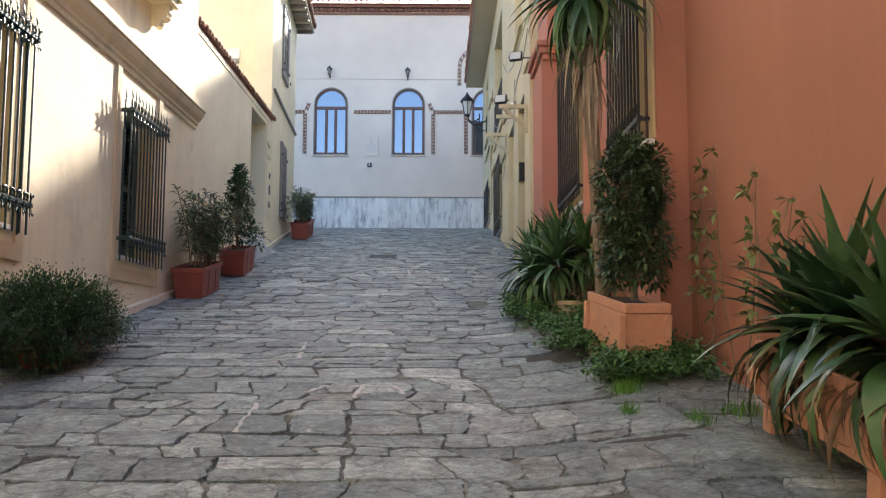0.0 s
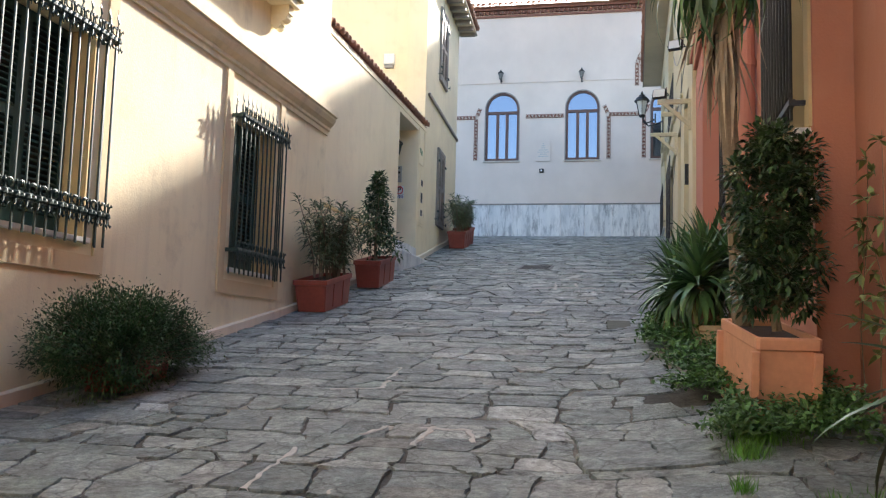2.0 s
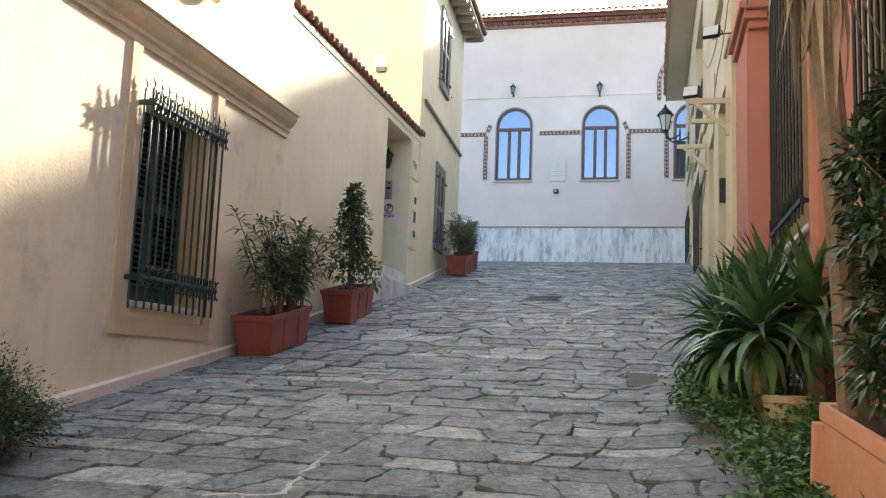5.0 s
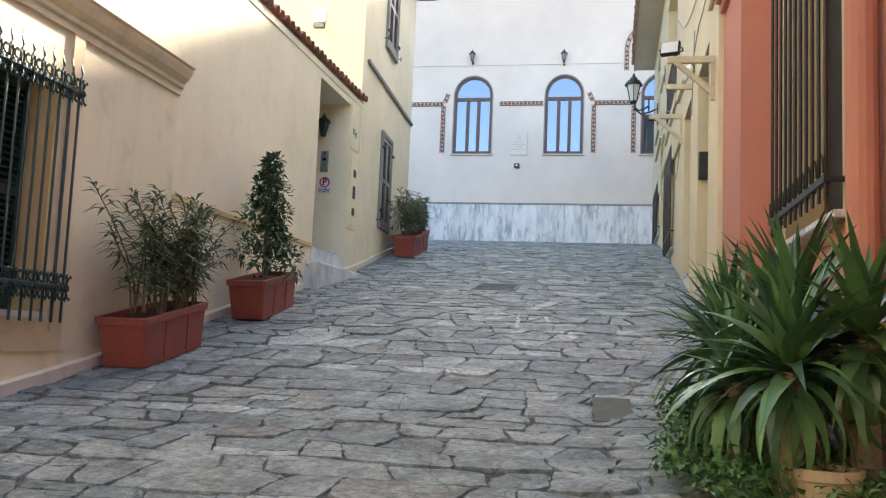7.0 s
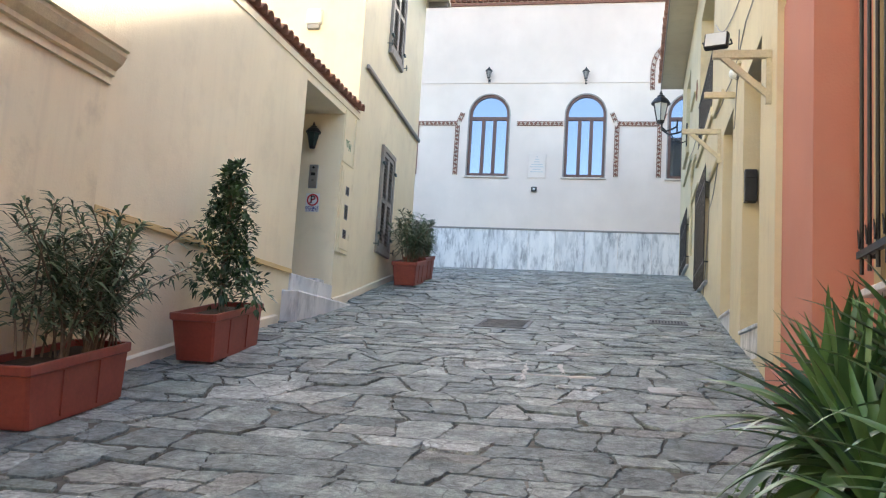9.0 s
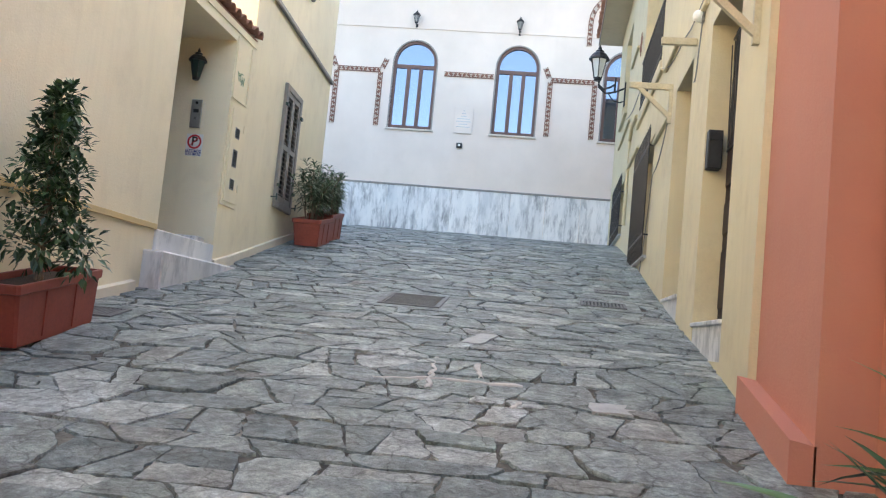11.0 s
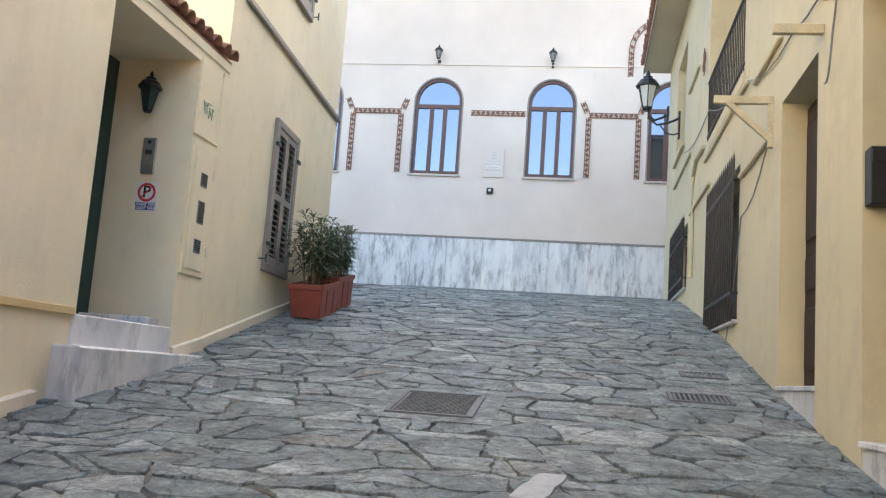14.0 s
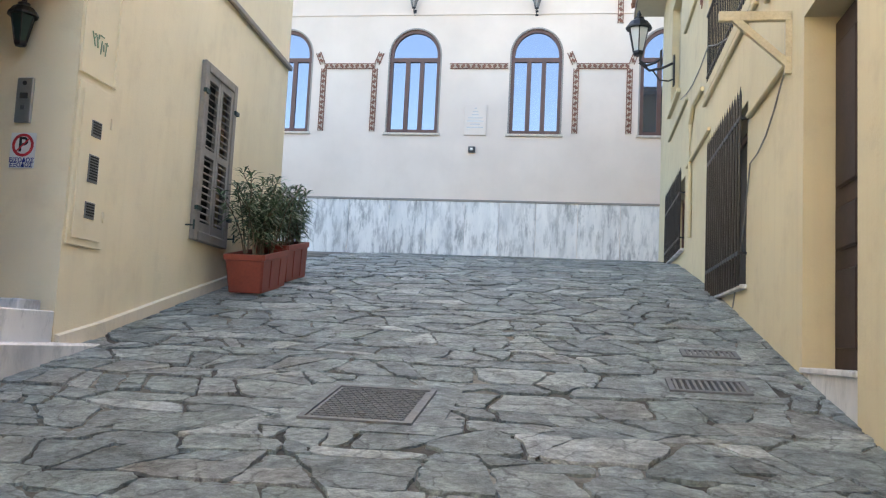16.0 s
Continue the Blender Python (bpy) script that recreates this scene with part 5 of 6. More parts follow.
def round_pot(at, r, hgt, label):
    p = thing("planter", (0, 0, 0), label, "planter")
    bm = bmesh.new()
    lathe(bm, [(r * 0.72, 0), (r * 0.8, 0.03), (r * 0.98, hgt * 0.7), (r, hgt - 0.05), (r * 1.08, hgt - 0.04), (r * 1.08, hgt), (r * 0.95, hgt), (r * 0.93, hgt - 0.05)], 24)
    part("body", bm, TERRA_BEIGE, p)
    bm = bmesh.new()
    tube(bm, (0, 0, hgt - 0.06), (0, 0, hgt - 0.03), r * 0.92, seg=20)
    part("soil", bm, SOIL, p)
    p.location = at


def sword_clump():
    rng = random.Random(12)
    p = thing("agave", (2.15, 8.6, ground_z(8.6)), "large clump of arching green sword-leaved plants", "plant")
    for at, n, s in (((2.1, 7.95, 3.36), 104, 0.6), ((2.4, 8.05, 3.5), 90, 0.64), ((1.95, 8.35, 3.3), 84, 0.58), ((2.2, 8.45, 3.54), 90, 0.66), ((1.98, 8.8, 3.42), 84, 0.66), ((2.3, 8.9, 3.6), 80, 0.68), ((2.02, 9.3, 3.48), 84, 0.66), ((2.25, 9.6, 3.58), 70, 0.64)):
        rosette(p, at, n, s, rng, -60, 84, SWORD, dry=12)
        bm = bmesh.new()
        tube(bm, (at[0], at[1], ground_z(at[1]) - 0.02), (at[0], at[1], at[2] + 0.1), 0.07, 0.05, 8)
        part("trunk", bm, BARK, p)
    round_pot((2.22, 7.92, ground_z(7.92, 2.2) - 0.02), 0.13, 0.22, "pale beige round planter beneath sword leaves")
    round_pot((2.2, 8.72, ground_z(8.72, 2.2) - 0.02), 0.13, 0.22, "pale beige round planter beneath sword leaves")


sword_clump()


def near_agave():
    rng = random.Random(15)
    square_planter(pose(2.73, 3.12, ground_z(3.12, 2.7) + 0.1, 8.5, 0, 0), 0.32, 1.5, 0.36, "large pale orange planter raised on feet")
    p = thing("agave", (2.73, 3.1, 2.4), "big agave, leaves coloured darker for shade, with drooping withered lower leaves", "plant")
    for at, n, s in (((2.7, 3.5, 2.66), 78, 0.64), ((2.73, 3.1, 2.68), 80, 0.74), ((2.72, 2.62, 2.6), 60, 0.7)):
        rosette(p, at, n, s, rng, -50, 86, SWORD_SHADED, dry=30)
    for k in range(62):
        ob = part("dry_leaf", rng.choice(SWORD_DRY), None, p)
        y = rng.uniform(2.4, 3.75)
        ob.matrix_basis = pose(rng.uniform(2.53, 2.66), y, 2.58 - (3.4 - y) * 0.13 + rng.uniform(0, 0.1), 0, 0, rng.uniform(110, 220)) @ pose(0, 0, 0, rng.uniform(-40, 40), rng.uniform(5, 50), 0) @ Matrix.Scale(rng.uniform(0.4, 0.75), 4)


near_agave()


def weeds():
    rng = random.Random(31)
    rows = []
    for k in range(250):
        y = rng.uniform(4.95, 9.8)
        x = rng.uniform(1.85, 2.7) if y < 8 else rng.uniform(1.72, 2.35)
        if y < 6.1:
            x = rng.uniform(2.02, 2.78)
        c = Vector((x, y, ground_z(y, x) + rng.uniform(0.02, 0.14)))
        for q in range(60):
            d = Vector((rng.gauss(0, 1), rng.gauss(0, 1), rng.gauss(0.6, 0.6)))
            rows.append((c + Vector((rng.gauss(0, 0.07), rng.gauss(0, 0.07), abs(rng.gauss(0, 0.04)))), d, rng.uniform(0.03, 0.065), rng.uniform(0.018, 0.036)))
    tagged(new("weeds", leaf_cloud("weeds", rows, WLEAF)), "low leafy green weeds around the planters", "weeds", kind="stuff")
    rows = []
    for cx, cy, n, r in ((2.2, 5.15, 420, 0.12), (2.4, 5.5, 480, 0.16), (2.12, 4.85, 240, 0.07), (2.62, 5.6, 240, 0.15), (2.17, 5.55, 150, 0.1), (2.03, 4.3, 60, 0.035), (2.35, 4.05, 60, 0.05), (2.62, 4.2, 130, 0.1)):
        for k in range(n):
            b = Vector((cx + rng.gauss(0, r * 0.6), cy + rng.gauss(0, r * 0.8), 0))
            b.z = ground_z(b.y, b.x) - 0.02
            rows.append((b, Vector((rng.gauss(0, 0.35), rng.gauss(0, 0.35), 1)), rng.uniform(0.06, 0.13), 0.006))
    tagged(new("grass", leaf_cloud("grass", rows, GRASS, 0.1)), "bright green grass tufts between the stones", "grass", kind="stuff")


weeds()


def wall_vine():
    rng = random.Random(41)
    p = thing("vine", (2.8, 5.0, ground_z(5.4)), "straggling thin-stemmed weed against the orange wall", "plant")
    rows = []
    for y, top, lean in ((5.75, 3.95, -0.1), (5.35, 3.6, 0.15), (5.05, 4.08, 0.25), (4.75, 3.75, -0.2), (4.4, 3.6, 0.1), (4.1, 3.5, -0.15), (3.75, 3.35, 0.1)):
        bm = bmesh.new()
        g = ground_z(y, 2.8)
        pts = [Vector((OXN - 0.06 + rng.uniform(-0.04, 0.03), y + lean * t + 0.05 * rng.uniform(-1, 1), g + (top - g) * t)) for t in (0, 0.35, 0.7, 1)]
        bent_stem(bm, pts, 0.006, 0.002, 4)
        part("stem", bm, BARK, p)
        for q in range(7):
            t = 0.3 + 0.7 * (q + 0.5 * rng.random()) / 6.5
            i = min(2, int(t * 3))
            c = pts[i].lerp(pts[i + 1], min(1, t * 3 - i)) + Vector((-0.02, rng.uniform(-0.17, 0.17), rng.uniform(-0.05, 0.05)))
            for w in range(6):
                rows.append((c, Vector((rng.gauss(-0.3, 0.3), rng.gauss(0, 1), rng.gauss(0.1, 0.5))), rng.uniform(0.06, 0.12), rng.uniform(0.026, 0.045)))
    tagged(part("foliage", leaf_cloud("vine_foliage", rows, VLEAF), None, p), kind="stuff")


wall_vine()


# ---- lamps and fixtures ----
def lantern(m, s, label, category="wall lamp", bracket=True, group="", glass=None):
    """A six-sided lantern with cap, finial and glass that hangs from or stands on a curved arm along -y."""
    p = thing("wall_lamp", (0, 0, 0), label, category, group)
    bm = bmesh.new()
    lathe(bm, [(0.04, 0), (0.055, 0.02), (0.055, 0.04)], 6)
    part("base", bm, BLACK, p)
    bm = bmesh.new()
    lathe(bm, [(0.05, 0.04), (0.10, 0.27)], 6)
    part("glass", bm, glass or LAMPGLASS, p)
    for k in range(6):
        a = math.pi * 2 * k / 6
        bm = bmesh.new()
        tube(bm, (0.052 * math.cos(a), 0.052 * math.sin(a), 0.04), (0.103 * math.cos(a), 0.103 * math.sin(a), 0.27), 0.006, seg=5)
        part("glazing_bar", bm, BLACK, p)
    bm = bmesh.new()
    lathe(bm, [(0.125, 0.262), (0.125, 0.28), (0.09, 0.33), (0.05, 0.355), (0.05, 0.375), (0.02, 0.39), (0.022, 0.41), (0.004, 0.45)], 12)
    part("cap", bm, BLACK, p)
    if bracket:
        bm = bmesh.new()
        pts = [Vector((0, 0.02, 0.0)), Vector((0, 0.02, -0.05)), Vector((0, 0.08, -0.10)), Vector((0, 0.16, -0.07)), Vector((0, 0.22, -0.03))]
        bent_stem(bm, pts, 0.013, 0.013, 7)
        part("arm", bm, BLACK, p)
        part("wall_plate", boxes((-0.04, 0.04, 0.205, 0.225, -0.11, 0.05), bevel=0.006), BLACK, p)
    p.matrix_basis = m @ Matrix.Scale(s, 4)
    return p


lantern(pose(-3.16, EY - 0.19, 12.42, 0, 0, 0), 0.85, "small black wall lantern above an arched window", group="facade lanterns", glass=GREYP)
lantern(pose(-0.285, EY - 0.19, 12.38, 0, 0, 0), 0.85, "small black wall lantern above an arched window", group="facade lanterns", glass=GREYP)
lantern(pose(-2.955, 16.98 - 0.105, 6.55, 0, 0, 0), 0.82, "dark green wall lantern inside the entrance recess", bracket=False, glass=IRON)
lantern(pose(1.76, 26.3, 9.62, 0, 0, -90), 1.75, "large black street lantern on a curved wall arm", "street lamp")
part_arm = thing("lamp_bracket", (2.36, 26.3, 9.4), "black iron scroll bracket carrying the street lantern", "bracket")
_bm = bmesh.new()
bent_stem(_bm, [Vector((1.78, 26.3, 9.5)), Vector((1.95, 26.3, 9.36)), Vector((2.15, 26.3, 9.4)), Vector((2.36, 26.3, 9.5))], 0.022, 0.022, 7)
bent_stem(_bm, [Vector((2.0, 26.3, 9.37)), Vector((2.12, 26.3, 9.2)), Vector((2.26, 26.3, 9.18)), Vector((2.36, 26.3, 9.22))], 0.014, 0.014, 6)
part("arm", _bm, BLACK, part_arm)
part("wall_plate", boxes((2.335, 2.365, 26.24, 26.36, 9.1, 9.62), bevel=0.006), BLACK, part_arm)


def text_mesh(name, body, size, mat, parent, m, depth=0.001):
    cu = bpy.data.curves.new(name, "FONT")
    cu.body, cu.size, cu.align_x, cu.align_y, cu.extrude, cu.offset = body, size, "CENTER", "CENTER", depth, size * 0.018
    ob = new(name, cu)
    me = bpy.data.meshes.new_from_object(ob)
    bpy.data.objects.remove(ob)
    me.materials.append(mat)
    out = part(name, me, None, parent)
    out.matrix_basis = m
    return out


def disc(bm, r, y0, y1, at, seg=28, hole=0.0):
    x, z = at
    out = [(x + r * math.cos(2 * math.pi * k / seg), z + r * math.sin(2 * math.pi * k / seg)) for k in range(seg)]
    if hole:
        inn = [(x + hole * math.cos(2 * math.pi * k / seg), z + hole * math.sin(2 * math.pi * k / seg)) for k in range(seg)]
        band(bm, inn + inn[:1], out + out[:1], y0, y1)
    else:
        prism(bm, out, y0, y1)


def entrance_fittings():
    y = 16.98
    s = thing("no_parking_sign", (-2.925, y, 5.83), "white no parking sign with red ring and blue Greek words", "sign")
    part("plate", boxes((-3.02, -2.83, y - 0.006, y - 0.001, 5.71, 5.96)), WHITEP, s)
    bm = bmesh.new()
    disc(bm, 0.082, y - 0.009, y - 0.006, (-2.925, 5.872), hole=0.062)
    part("ring", bm, RED, s)
    text_mesh("letter", "P", 0.145, DARK, s, pose(-2.925, y - 0.008, 5.872, 90, 0, 0))
    bm = boxes((-0.0045, 0.0045, -0.0015, 0.0015, -0.066, 0.066))
    bar = part("slash", bm, RED, s)
    bar.matrix_basis = pose(-2.925, y - 0.0105, 5.872, 0, 45, 0)
    text_mesh("word", "ΕΙΣΟΔΟΣ", 0.043, BLUE, s, pose(-2.925, y - 0.008, 5.764, 90, 0, 0))
    text_mesh("word", "ΕΞΟΔΟΣ", 0.043, BLUE, s, pose(-2.925, y - 0.008, 5.73, 90, 0, 0))
    i = thing("intercom", (-2.94, y, 6.2), "brushed steel door intercom panel", "intercom")
    part("plate", boxes((-3.0, -2.88, y - 0.03, y - 0.001, 6.03, 6.35), bevel=0.004), STEEL, i)
    part("screen", boxes((-2.97, -2.91, y - 0.034, y - 0.03, 6.2, 6.24)), DARK, i)
    bm = bmesh.new()
    disc(bm, 0.016, y - 0.035, y - 0.03, (-2.94, 6.31), 16)
    part("camera_eye", bm, DARK, i)
    part("button", boxes((-2.955, -2.925, y - 0.036, y - 0.03, 6.12, 6.15)), GREYP, i)
    g = thing("graffiti", (CX + 0.02, 17.3, 6.75), "faded grey-green scribbled paint mark on plaster", "graffiti")
    rng = random.Random(2)
    for k in range(11):
        bm = bmesh.new()
        a = Vector((CX + 0.004, 17.12 + 0.022 * k, 6.72 + rng.uniform(-0.03, 0.03)))
        tube(bm, a, a + Vector((0, rng.uniform(-0.03, 0.05), rng.uniform(-0.11, 0.09))), 0.005, seg=4)
        part("stroke", bm, GREENP, g)
    a = thing("alarm_box", (-3.48, 17.9, 8.75), "white alarm box with grey base on the house wall", "alarm")
    part("body", boxes((-3.58, -3.35, 17.79, 17.898, 8.69, 8.92), bevel=0.015), WHITEP, a)
    part("siren", boxes((-3.56, -3.37, 17.8, 17.898, 8.61, 8.688), bevel=0.01), GREYP, a)


entrance_fittings()


def facade_plaque():
    p = thing("plaque", (-1.61, EY, 9.8), "pale marble plaque with faint carved writing", "plaque")
    part("slab", boxes((-1.87, -1.35, EY - 0.03, EY - 0.001, 9.45, 10.18), bevel=0.004), WHITE, p)
    for k, w in enumerate((0.05, 0.12, 0.16, 0.34, 0.4, 0.24, 0.38)):
        z = 10.08 - 0.075 * k
        part("writing_bar", boxes((-1.61 - w / 2, -1.61 + w / 2, EY - 0.034, EY - 0.0295, z - 0.012, z + 0.012)), STEEL, p)
    b = thing("socket_box", (-1.66, EY, 9.1), "small black cable socket box on the facade", "box")
    part("body", boxes((-1.74, -1.58, EY - 0.07, EY - 0.001, 9.04, 9.18), bevel=0.012), BLACK, b)
    part("plug", boxes((-1.69, -1.63, EY - 0.11, EY - 0.07, 9.08, 9.14), bevel=0.01), WHITEP, b)


facade_plaque()


def timber_bracket(y, z, reach, brace):
    p = thing("wall_bracket", (RX, y, z), "pale painted timber bracket fixed to the yellow wall", "bracket", "wall brackets")
    part("beam", boxes((RX - reach, RX - 0.001, y - 0.025, y + 0.025, z - 0.035, z + 0.035), bevel=0.005), PALEWOOD, p)
    if brace:
        part("wall_post", boxes((RX - 0.045, RX - 0.001, y - 0.025, y + 0.025, z - 0.42, z - 0.037)), PALEWOOD, p)
        b = part("brace", boxes((-0.025, 0.025, -0.022, 0.022, -0.27, 0.27)), PALEWOOD, p)
        b.matrix_basis = pose(RX - 0.19, y, z - 0.2, 0, -48, 0)
    return p


timber_bracket(13.3, 6.47, 0.47, True)
timber_bracket(16.1, 7.02, 0.34, False)
timber_bracket(17.78, 7.06, 0.5, True)


def floodlight(m):
    p = thing("floodlight", (0, 0, 0), "small grey outdoor floodlight with glass front", "floodlight", "floodlights")
    part("housing", boxes((-0.1, 0.1, -0.03, 0.03, -0.075, 0.075), bevel=0.012), BLACK, p)
    part("glass", boxes((-0.085, 0.085, -0.034, -0.029, -0.06, 0.06)), LAMPGLASS, p)
    bm = bmesh.new()
    bent_stem(bm, [Vector((-0.115, 0, 0)), Vector((-0.115, 0.06, 0.0)), Vector((0.0, 0.1, 0.0)), Vector((0.115, 0.06, 0)), Vector((0.115, 0, 0))], 0.008, 0.008, 5)
    part("yoke", bm, BLACK, p)
    p.matrix_basis = m
    return p


floodlight(pose(1.92, 13.3, 6.59, -15, 0, -20))
floodlight(pose(2.12, 12.75, 7.12, -15, 0, -20))
_p = thing("wall_strut", (2.3, 12.75, 7.1), "grey metal arm holding a floodlight", "bracket")
_bm = bmesh.new()
tube(_bm, (2.14, 12.83, 7.12), (2.5, 12.9, 7.16), 0.012, seg=6)
part("arm", _bm, GREYP, _p)


def facade_fittings():
    m = thing("mailbox", (2.45, 15.2, 5.75), "black metal mailbox on the door jamb", "mailbox")
    part("body", boxes((RX + 0.01, RX + 0.13, 15.1, 15.216, 5.6, 5.93), bevel=0.006), BLACK, m)
    part("flap", boxes((RX + 0.015, RX + 0.125, 15.092, 15.1, 5.84, 5.91), bevel=0.003), BLACK, m)
    c = thing("conduit", (RX, 23.6, 7), "yellow-painted cable conduit on the facade", "pipe")
    bm = bmesh.new()
    bent_stem(bm, [Vector((RX - 0.03, 23.5, 6.2)), Vector((RX - 0.03, 23.55, 7.1)), Vector((RX - 0.03, 23.6, 7.75)), Vector((RX - 0.03, 23.3, 7.95)), Vector((RX - 0.03, 22.4, 7.9))], 0.03, 0.03, 8)
    part("pipe", bm, YELLOW, c)
    rng = random.Random(8)
    for pts in ([(13.1, 7.7), (15.0, 7.45), (17.0, 7.35), (19.1, 7.7), (22.0, 8.3), (25.0, 8.5)], [(15.6, 7.6), (15.8, 6.9), (16.0, 6.6)], [(14.0, 8.0), (16.6, 8.1), (18.7, 8.9)], [(17.9, 6.7), (19.2, 6.3), (20.0, 5.1)]):
        k = thing("cable", (RX, pts[0][0], pts[0][1]), "thin sagging grey cable along the facade", "cable", "facade cables")
        bm = bmesh.new()
        fine = []
        for a, b in zip(pts, pts[1:]):
            for t in (0, 0.25, 0.5, 0.75):
                fine.append(Vector((RX - 0.02, a[0] + (b[0] - a[0]) * t, a[1] + (b[1] - a[1]) * t - 0.12 * math.sin(math.pi * t))))
        fine.append(Vector((RX - 0.02, *pts[-1])))
        bent_stem(bm, fine, 0.007, 0.007, 5)
        part("wire", bm, GREYP, k)
    o = thing("wall_ornament", (RX, 22.6, 9.2), "small reddish wrought iron scroll ornament", "ornament")
    for k in range(4):
        bm = bmesh.new()
        a0 = k * math.pi / 2
        bent_stem(bm, [Vector((RX - 0.03, 22.6 + (0.05 + 0.03 * t) * math.cos(a0 + t), 9.2 + (0.05 + 0.03 * t) * math.sin(a0 + t) * 1.4)) for t in (0, 0.8, 1.6, 2.4, 3.2)], 0.012, 0.008, 5)
        part("scroll", bm, BRICK, o)
    b = thing("doorbell_lamp", (RX, 15.75, 7.15), "small white round lamp on the facade", "lamp")
    bm = bmesh.new()
    bmesh.ops.create_icosphere(bm, subdivisions=2, radius=0.06, matrix=Matrix.Translation((RX - 0.05, 15.75, 7.15)))
    part("globe", bm, WHITEP, b)
    part("base", boxes((RX - 0.03, RX - 0.001, 15.7, 15.8, 7.1, 7.2)), GREYP, b)


facade_fittings()


# ---- covers and gratings in the paving ----
def grating(x0, x1, y0, y1, label, name, category, lattice):
    zc = lambda y: ground_z(y) + 0.006  # noqa: E731
    g = thing(name, ((x0 + x1) / 2, (y0 + y1) / 2, zc((y0 + y1) / 2)), label, category)
    tilt = math.degrees(math.atan2(ground_z(y1) - ground_z(y0), y1 - y0))
    w, ln = (x1 - x0) / 2, (y1 - y0) / 2
    obs = [part("frame", boxes((-w, w, -ln, -ln + 0.03, -0.03, 0.01), (-w, w, ln - 0.03, ln, -0.03, 0.01), (-w, -w + 0.03, -ln + 0.03, ln - 0.03, -0.03, 0.01), (w - 0.03, w, -ln + 0.03, ln - 0.03, -0.03, 0.01)), CAST, None)]
    obs.append(part("surround", boxes((-w - 0.14, w + 0.14, -ln - 0.14, -ln - 0.002, -0.05, -0.002), (-w - 0.14, w + 0.14, ln + 0.002, ln + 0.14, -0.05, -0.002), (-w - 0.14, -w - 0.002, -ln - 0.002, ln + 0.002, -0.05, -0.002), (w + 0.002, w + 0.14, -ln - 0.002, ln + 0.002, -0.05, -0.002)), STONE, None))
    if lattice:
        obs.append(part("plate", boxes((-w + 0.032, w - 0.032, -ln + 0.032, ln - 0.032, -0.03, 0.002)), CAST, None))
        bm = bmesh.new()
        nx, ny = 22, 16
        for i in range(nx):
            for j in range(ny):
                cx, cy = -w + 0.05 + (2 * w - 0.1) * (i + 0.5) / nx, -ln + 0.05 + (2 * ln - 0.1) * (j + 0.5) / ny
                r = bmesh.ops.create_cube(bm, size=1.0)
                a = 35 if (i + j) % 2 else -35
                bmesh.ops.transform(bm, matrix=pose(cx, cy, 0.005, 0, 0, a) @ Matrix.Diagonal((0.02, 0.008, 0.008, 1)), verts=r["verts"])
        obs.append(tagged(part("tread", bm, CAST, None), kind="stuff"))
        # Holes are solid near-black blocks; their shade is only colour.
        obs.append(part("lifting_hole", boxes((-0.03, 0.03, -ln + 0.12, -ln + 0.15, 0.0, 0.006)), DARK, None))
        obs.append(part("lifting_hole", boxes((-0.03, 0.03, ln - 0.15, ln - 0.12, 0.0, 0.006)), DARK, None))
    else:
        # Shallow near-black floor paints the shade of a deeper pit.
        obs.append(part("pit", boxes((-w + 0.03, w - 0.03, -ln + 0.03, ln - 0.03, -0.03, -0.02)), DARK, None))
        n = int((2 * w - 0.06) / 0.035)
        for k in range(n):
            x = -w + 0.03 + (2 * w - 0.06) * (k + 0.5) / n
            obs.append(part("bar", boxes((x - 0.008, x + 0.008, -ln + 0.03, ln - 0.03, -0.02, 0.008)), CAST, None))
    g.matrix_basis = pose(*g.location, tilt, 0, 0)
    for ob in obs:
        ob.parent = g
    return g


COVERS = [(-0.42, 0.16, 15.70, 16.45), (1.48, 1.95, 16.77, 17.1), (1.66, 2.05, 17.8, 18.04), (-2.4, -2.02, 13.78, 14.12)]
grating(*COVERS[0], "rectangular cast iron manhole cover with raised tread", "manhole_cover", "manhole cover", True)
grating(*COVERS[1], "small iron drain grating set in the slabs", "drain_grating", "drain", False)
grating(*COVERS[2], "small iron drain grating set in the slabs", "drain_grating", "drain", False)
grating(*COVERS[3], "small iron drain grating by the wall foot", "drain_grating", "drain", False)


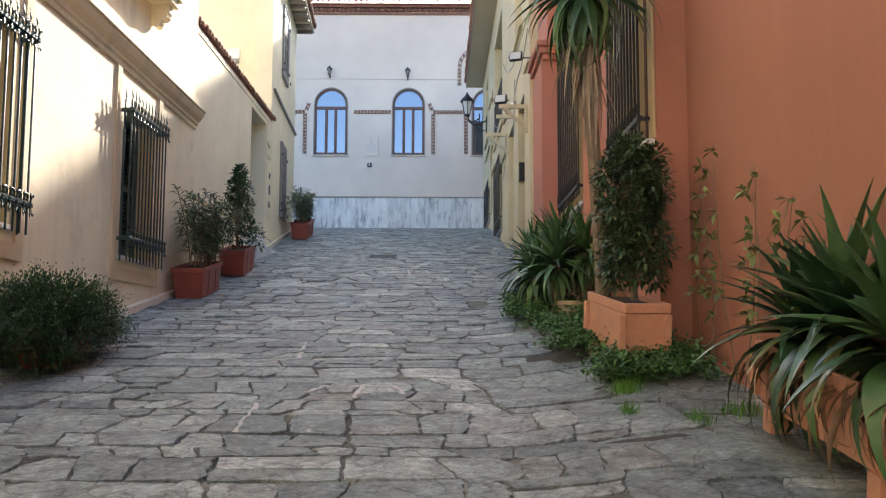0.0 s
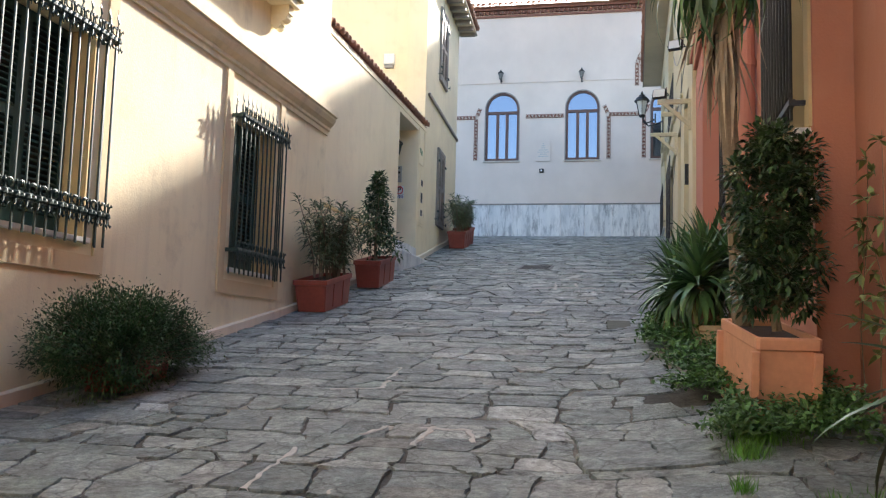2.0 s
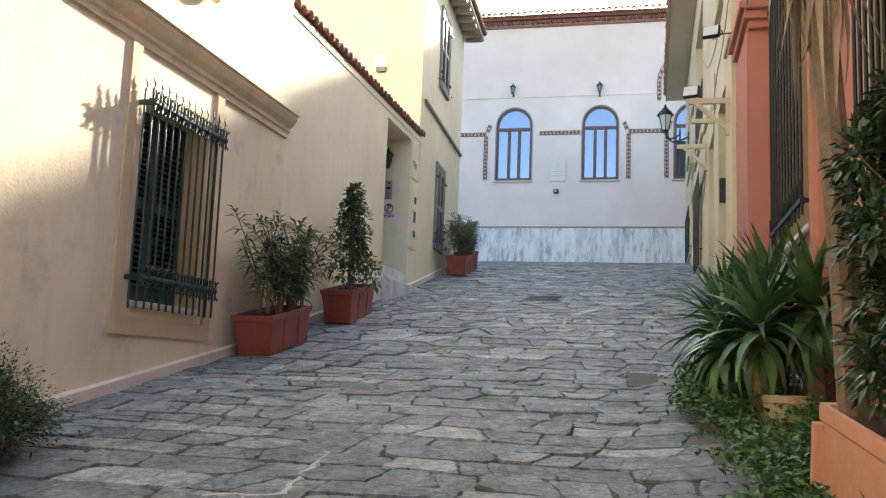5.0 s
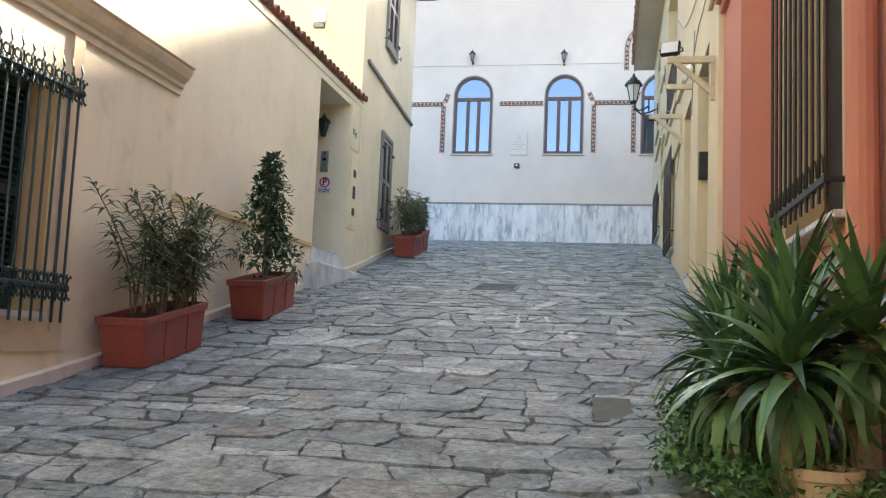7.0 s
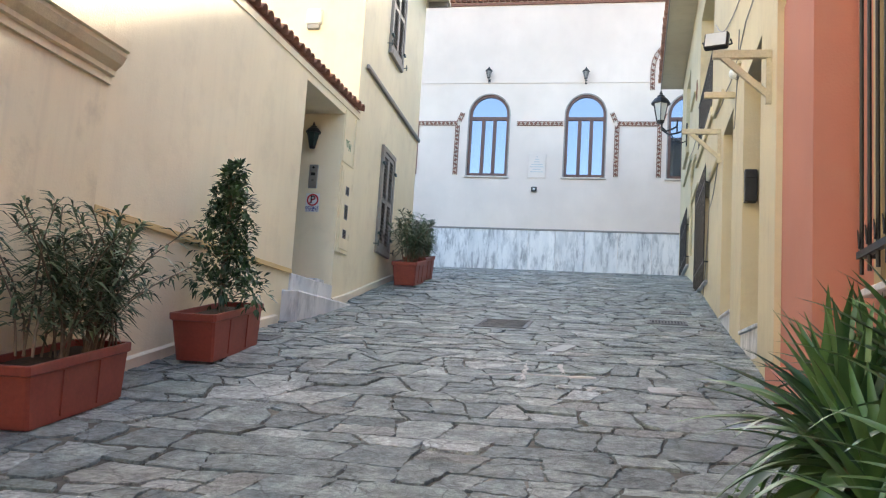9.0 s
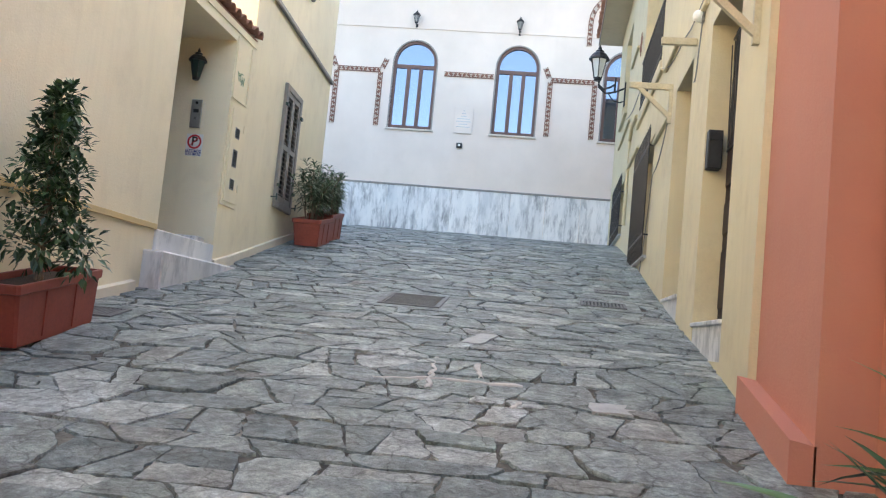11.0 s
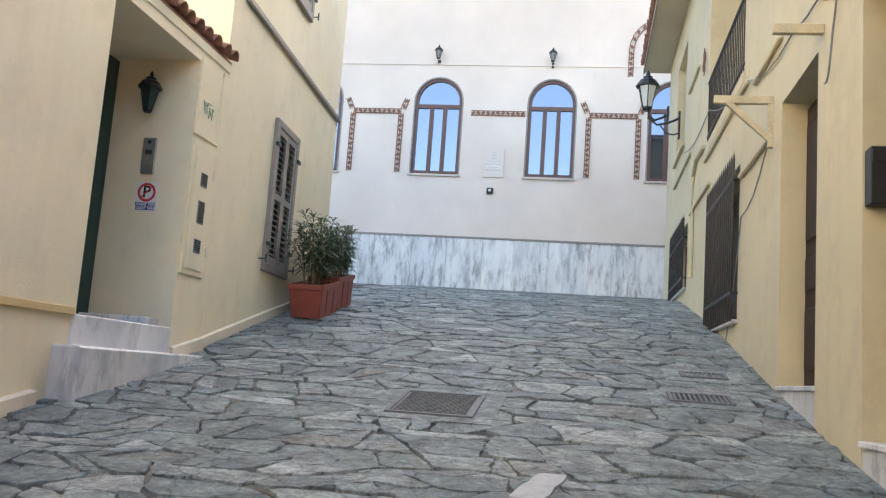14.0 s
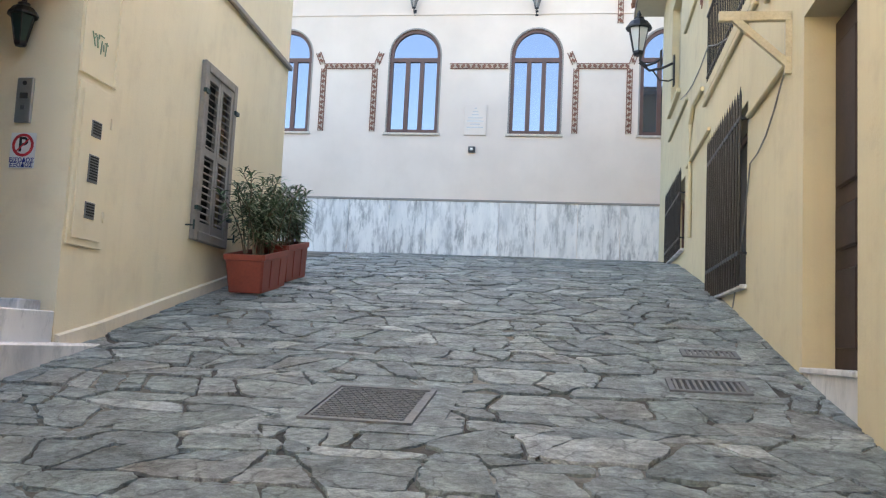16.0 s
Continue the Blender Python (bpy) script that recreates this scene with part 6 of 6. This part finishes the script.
# ---- the paving of irregular slate slabs ----
def slab_outlines():
    """Wavering courses across the lane, cut into slabs of uneven width; some are split again or lose a corner."""
    rng = random.Random(77)
    out = []
    y, k = -1.6, 0

    def edge(k, x):
        amp = 0.06 + 0.03 * min(1.0, max(0.0, (y_of[k] - 10.5) / 2.5))
        return amp * noise.noise(Vector((x * 1.1, k * 7.3, 0))) + amp * noise.noise(Vector((x * 3.1, k * 3.1, 5)))

    y_of = {}
    while y < 31.5:
        y_of[k] = y_of[k + 1] = y
        fine = min(1.0, max(0.0, (y - 10.5) / 2.5))
        d = rng.choice((0.17, 0.2, 0.24, 0.28, 0.33, 0.4)) * (1 - 0.02 * fine)
        x, cut = -2.75 + rng.uniform(-0.3, 0), 0.0
        while x < 3.15:
            w = rng.choice((0.2, 0.27, 0.34, 0.42, 0.52, 0.64)) * rng.uniform(0.85, 1.15) * (1 - 0.3 * fine)
            wild = min(1.0, max(0.0, (y - 10.5) / 2.5)) * min(1.0, max(0.25, (24 - y) / 4))
            nxt = rng.uniform(-0.06, 0.06) * (1 + 1.5 * wild)
            a = [Vector((x + cut, y + edge(k, x + cut), 0)), Vector((x + w + nxt, y + edge(k, x + w + nxt), 0)),
                 Vector((x + w - nxt, y + d + edge(k + 1, x + w - nxt), 0)), Vector((x - cut, y + d + edge(k + 1, x - cut), 0))]
            q = rng.random()
            if q < 0.22 - 0.06 * wild and d > 0.25:
                t = rng.uniform(0.35, 0.65)
                m1, m2 = a[0].lerp(a[3], t), a[1].lerp(a[2], t + rng.uniform(-0.18, 0.18))
                out += [[a[0], a[1], m2, m1], [m1, m2, a[2], a[3]]]
            elif q < 0.36 and w > 0.4:
                t = rng.uniform(0.3, 0.7)
                m1, m2 = a[0].lerp(a[1], t), a[3].lerp(a[2], t + rng.uniform(-0.2, 0.2))
                out += [[a[0], m1, m2, a[3]], [m1, a[1], a[2], m2]]
            else:
                pts = []
                for c in range(4):
                    if rng.random() < 0.4 + 0.1 * wild:
                        f = rng.uniform(0.08, 0.3 + 0.03 * wild)
                        pts += [a[c].lerp(a[c - 1], f), a[c].lerp(a[(c + 1) % 4], f * rng.uniform(0.5, 1.2))]
                    else:
                        pts.append(a[c])
                out.append(pts)
            x += w
            cut = nxt
        y += d
        k += 1
    return out


def slab_mesh_data(poly, rng, centre):
    """Top face, worn edge and sides of one slab, with ragged outline, round its centre."""
    c = sum(poly, Vector()) / len(poly)
    loose = max(0.0, noise.noise(Vector((c.x * 0.55, c.y * 0.4, 3.3))) + 0.1 - 0.12 * c.x)
    gap = rng.choice((0.003, 0.005, 0.006, 0.009)) + 0.016 * min(1.0, loose)
    pts = []
    for a, b in zip(poly, poly[1:] + poly[:1]):
        ln = (b - a).length
        n = 6 if ln > 0.25 else 4 if ln > 0.12 else 2
        for k in range(n):
            p = a.lerp(b, k / n)
            p = p + (c - p).normalized() * (gap + (0.005 if k == 0 else 0)) * (1.0 if (c - p).length > 0.05 else 0.3)
            j = 0.012
            pts.append(p + Vector((rng.uniform(-j, j), rng.uniform(-j, j), 0)))
    tx, ty = rng.gauss(0, 0.01), rng.gauss(0, 0.011)
    h = rng.gauss(0, 0.004)

    def lift(p, dz):
        return Vector((p.x - centre.x, p.y - centre.y, ground_z(p.y, p.x) + h + tx * (p.x - c.x) + ty * (p.y - c.y) + dz - centre.z))

    n = len(pts)
    top = [lift(p.lerp(c, 0.014), 0.0) for p in pts]
    mid = [lift(p, -0.009) for p in pts]
    low = [lift(p, -0.06) for p in pts]
    vs = top + mid + low
    fs = [tuple(range(n))]
    for k in range(n):
        q = (k + 1) % n
        fs += [(k, n + k, n + q, q), (n + k, 2 * n + k, 2 * n + q, n + q)]
    return vs, fs


def paving():
    rng = random.Random(78)
    pave = thing("pavement", (0, 12, ground_z(12)), "irregular grey slate slab paving with open joints", "pavement", kind="structure")
    near, far_v, far_f = 0, [], []
    for poly in slab_outlines():
        c = sum(poly, Vector()) / len(poly)
        if any(a - 0.02 < c.x < b + 0.02 and d - 0.02 < c.y < e + 0.02 for a, b, d, e in COVERS):
            continue
        if c.x > 2.2 and 5.9 < c.y < 9.5 or (c.x > 1.75 and 6.3 < c.y < 9.2 and rng.random() < 0.6):
            continue
        area = 0.5 * abs(sum(a.x * b.y - b.x * a.y for a, b in zip(poly, poly[1:] + poly[:1])))
        if area < 0.012:
            continue
        if 4.4 < c.y < 9.9 and -2.4 < c.x < 2.4 and near < 300:
            centre = Vector((c.x, c.y, ground_z(c.y, c.x)))
            vs, fs = slab_mesh_data(poly, rng, centre)
            ob = part("slab", mesh_of("slab", vs, fs, STONE), None, pave)
            ob.location = centre
            near += 1
        else:
            vs, fs = slab_mesh_data(poly, rng, Vector())
            o = len(far_v)
            far_v += vs
            far_f += [tuple(i + o for i in f) for f in fs]
    tagged(part("slab_field", mesh_of("slab_field", far_v, far_f, STONE_FAR), None, pave), kind="stuff")


paving()


# ---- pale cement runs along some joints, and one dark patched slab ----
def cement_joints():
    rng = random.Random(91)
    runs = [(0.07, 5.23, 0.16, 5.44), (0.16, 5.44, 0.66, 5.45), (0.66, 5.45, 0.72, 5.18), (0.41, 5.06, 0.43, 5.50), (-0.53, 6.42, -0.18, 6.52), (-0.18, 6.52, -0.25, 7.30), (-0.17, 4.19, -0.18, 4.91), (0.25, 4.18, 0.23, 4.61), (0.15, 12.89, 0.51, 13.02), (0.51, 13.02, 1.05, 13.04), (0.44, 13.65, 0.50, 12.79), (0.73, 13.49, 0.79, 13.14), (1.00, 12.54, 1.05, 12.68)]
    for x0, y0, x1, y1 in runs:
        c = thing("cement_joint", (x0, y0, ground_z(y0, x0)), "pale cement smeared along a joint between slabs", "cement joint", "cement joints")
        a, b = Vector((x0, y0, 0)), Vector((x1, y1, 0))
        s = (b - a).normalized().cross(Vector((0, 0, 1)))
        n = max(4, int((b - a).length / 0.05))
        vs = []
        for k in range(n + 1):
            p = a.lerp(b, k / n) + s * rng.uniform(-0.016, 0.016)
            w = rng.uniform(0.004, 0.018)
            for o, dz in ((-w - 0.012, -0.012), (-w, 0.004), (w, 0.004), (w + 0.012, -0.012)):
                q = p + s * o
                vs.append((q.x, q.y, ground_z(q.y, q.x) + dz + rng.uniform(0, 0.003)))
        fs = [(4 * k + i, 4 * k + i + 1, 4 * k + i + 5, 4 * k + i + 4) for k in range(n) for i in range(3)]
        part("run", mesh_of("run", vs, fs, CEMENT), None, c)
    for x, y, a, b, turn, mat, label in ((1.42, 9.95, 0.14, 0.33, 4, PATCH, "dark smooth cement patch set among the slabs"),
                                         (0.67, 14.33, 0.09, 0.24, -12, PALESLAB, "pale smooth slab set among darker ones"), (1.62, 12.75, 0.2, 0.1, 10, PALESLAB, "pale smooth slab set among darker ones")):
        d = thing("patched_slab", (0, 0, 0), label, "slab")
        tilt = math.degrees(math.atan2(ground_z(y + 0.25, x) - ground_z(y - 0.25, x), 0.5))
        vs, fs = slab_mesh_data([Vector(q) for q in ((-a, -b, 0), (a * 0.9, -b * 0.94, 0), (a, b, 0), (-a * 0.86, b * 0.95, 0))], rng, Vector((0, 0, ground_z(0))))
        p = part("patch", mesh_of("patch", [(vx, vy, vz - (ground_z(vy, vx) - ground_z(0)) + 0.008) for vx, vy, vz in vs], fs, mat), None, None)
        d.matrix_basis = pose(x, y, ground_z(y, x), tilt, 0, turn)
        p.parent = d


cement_joints()
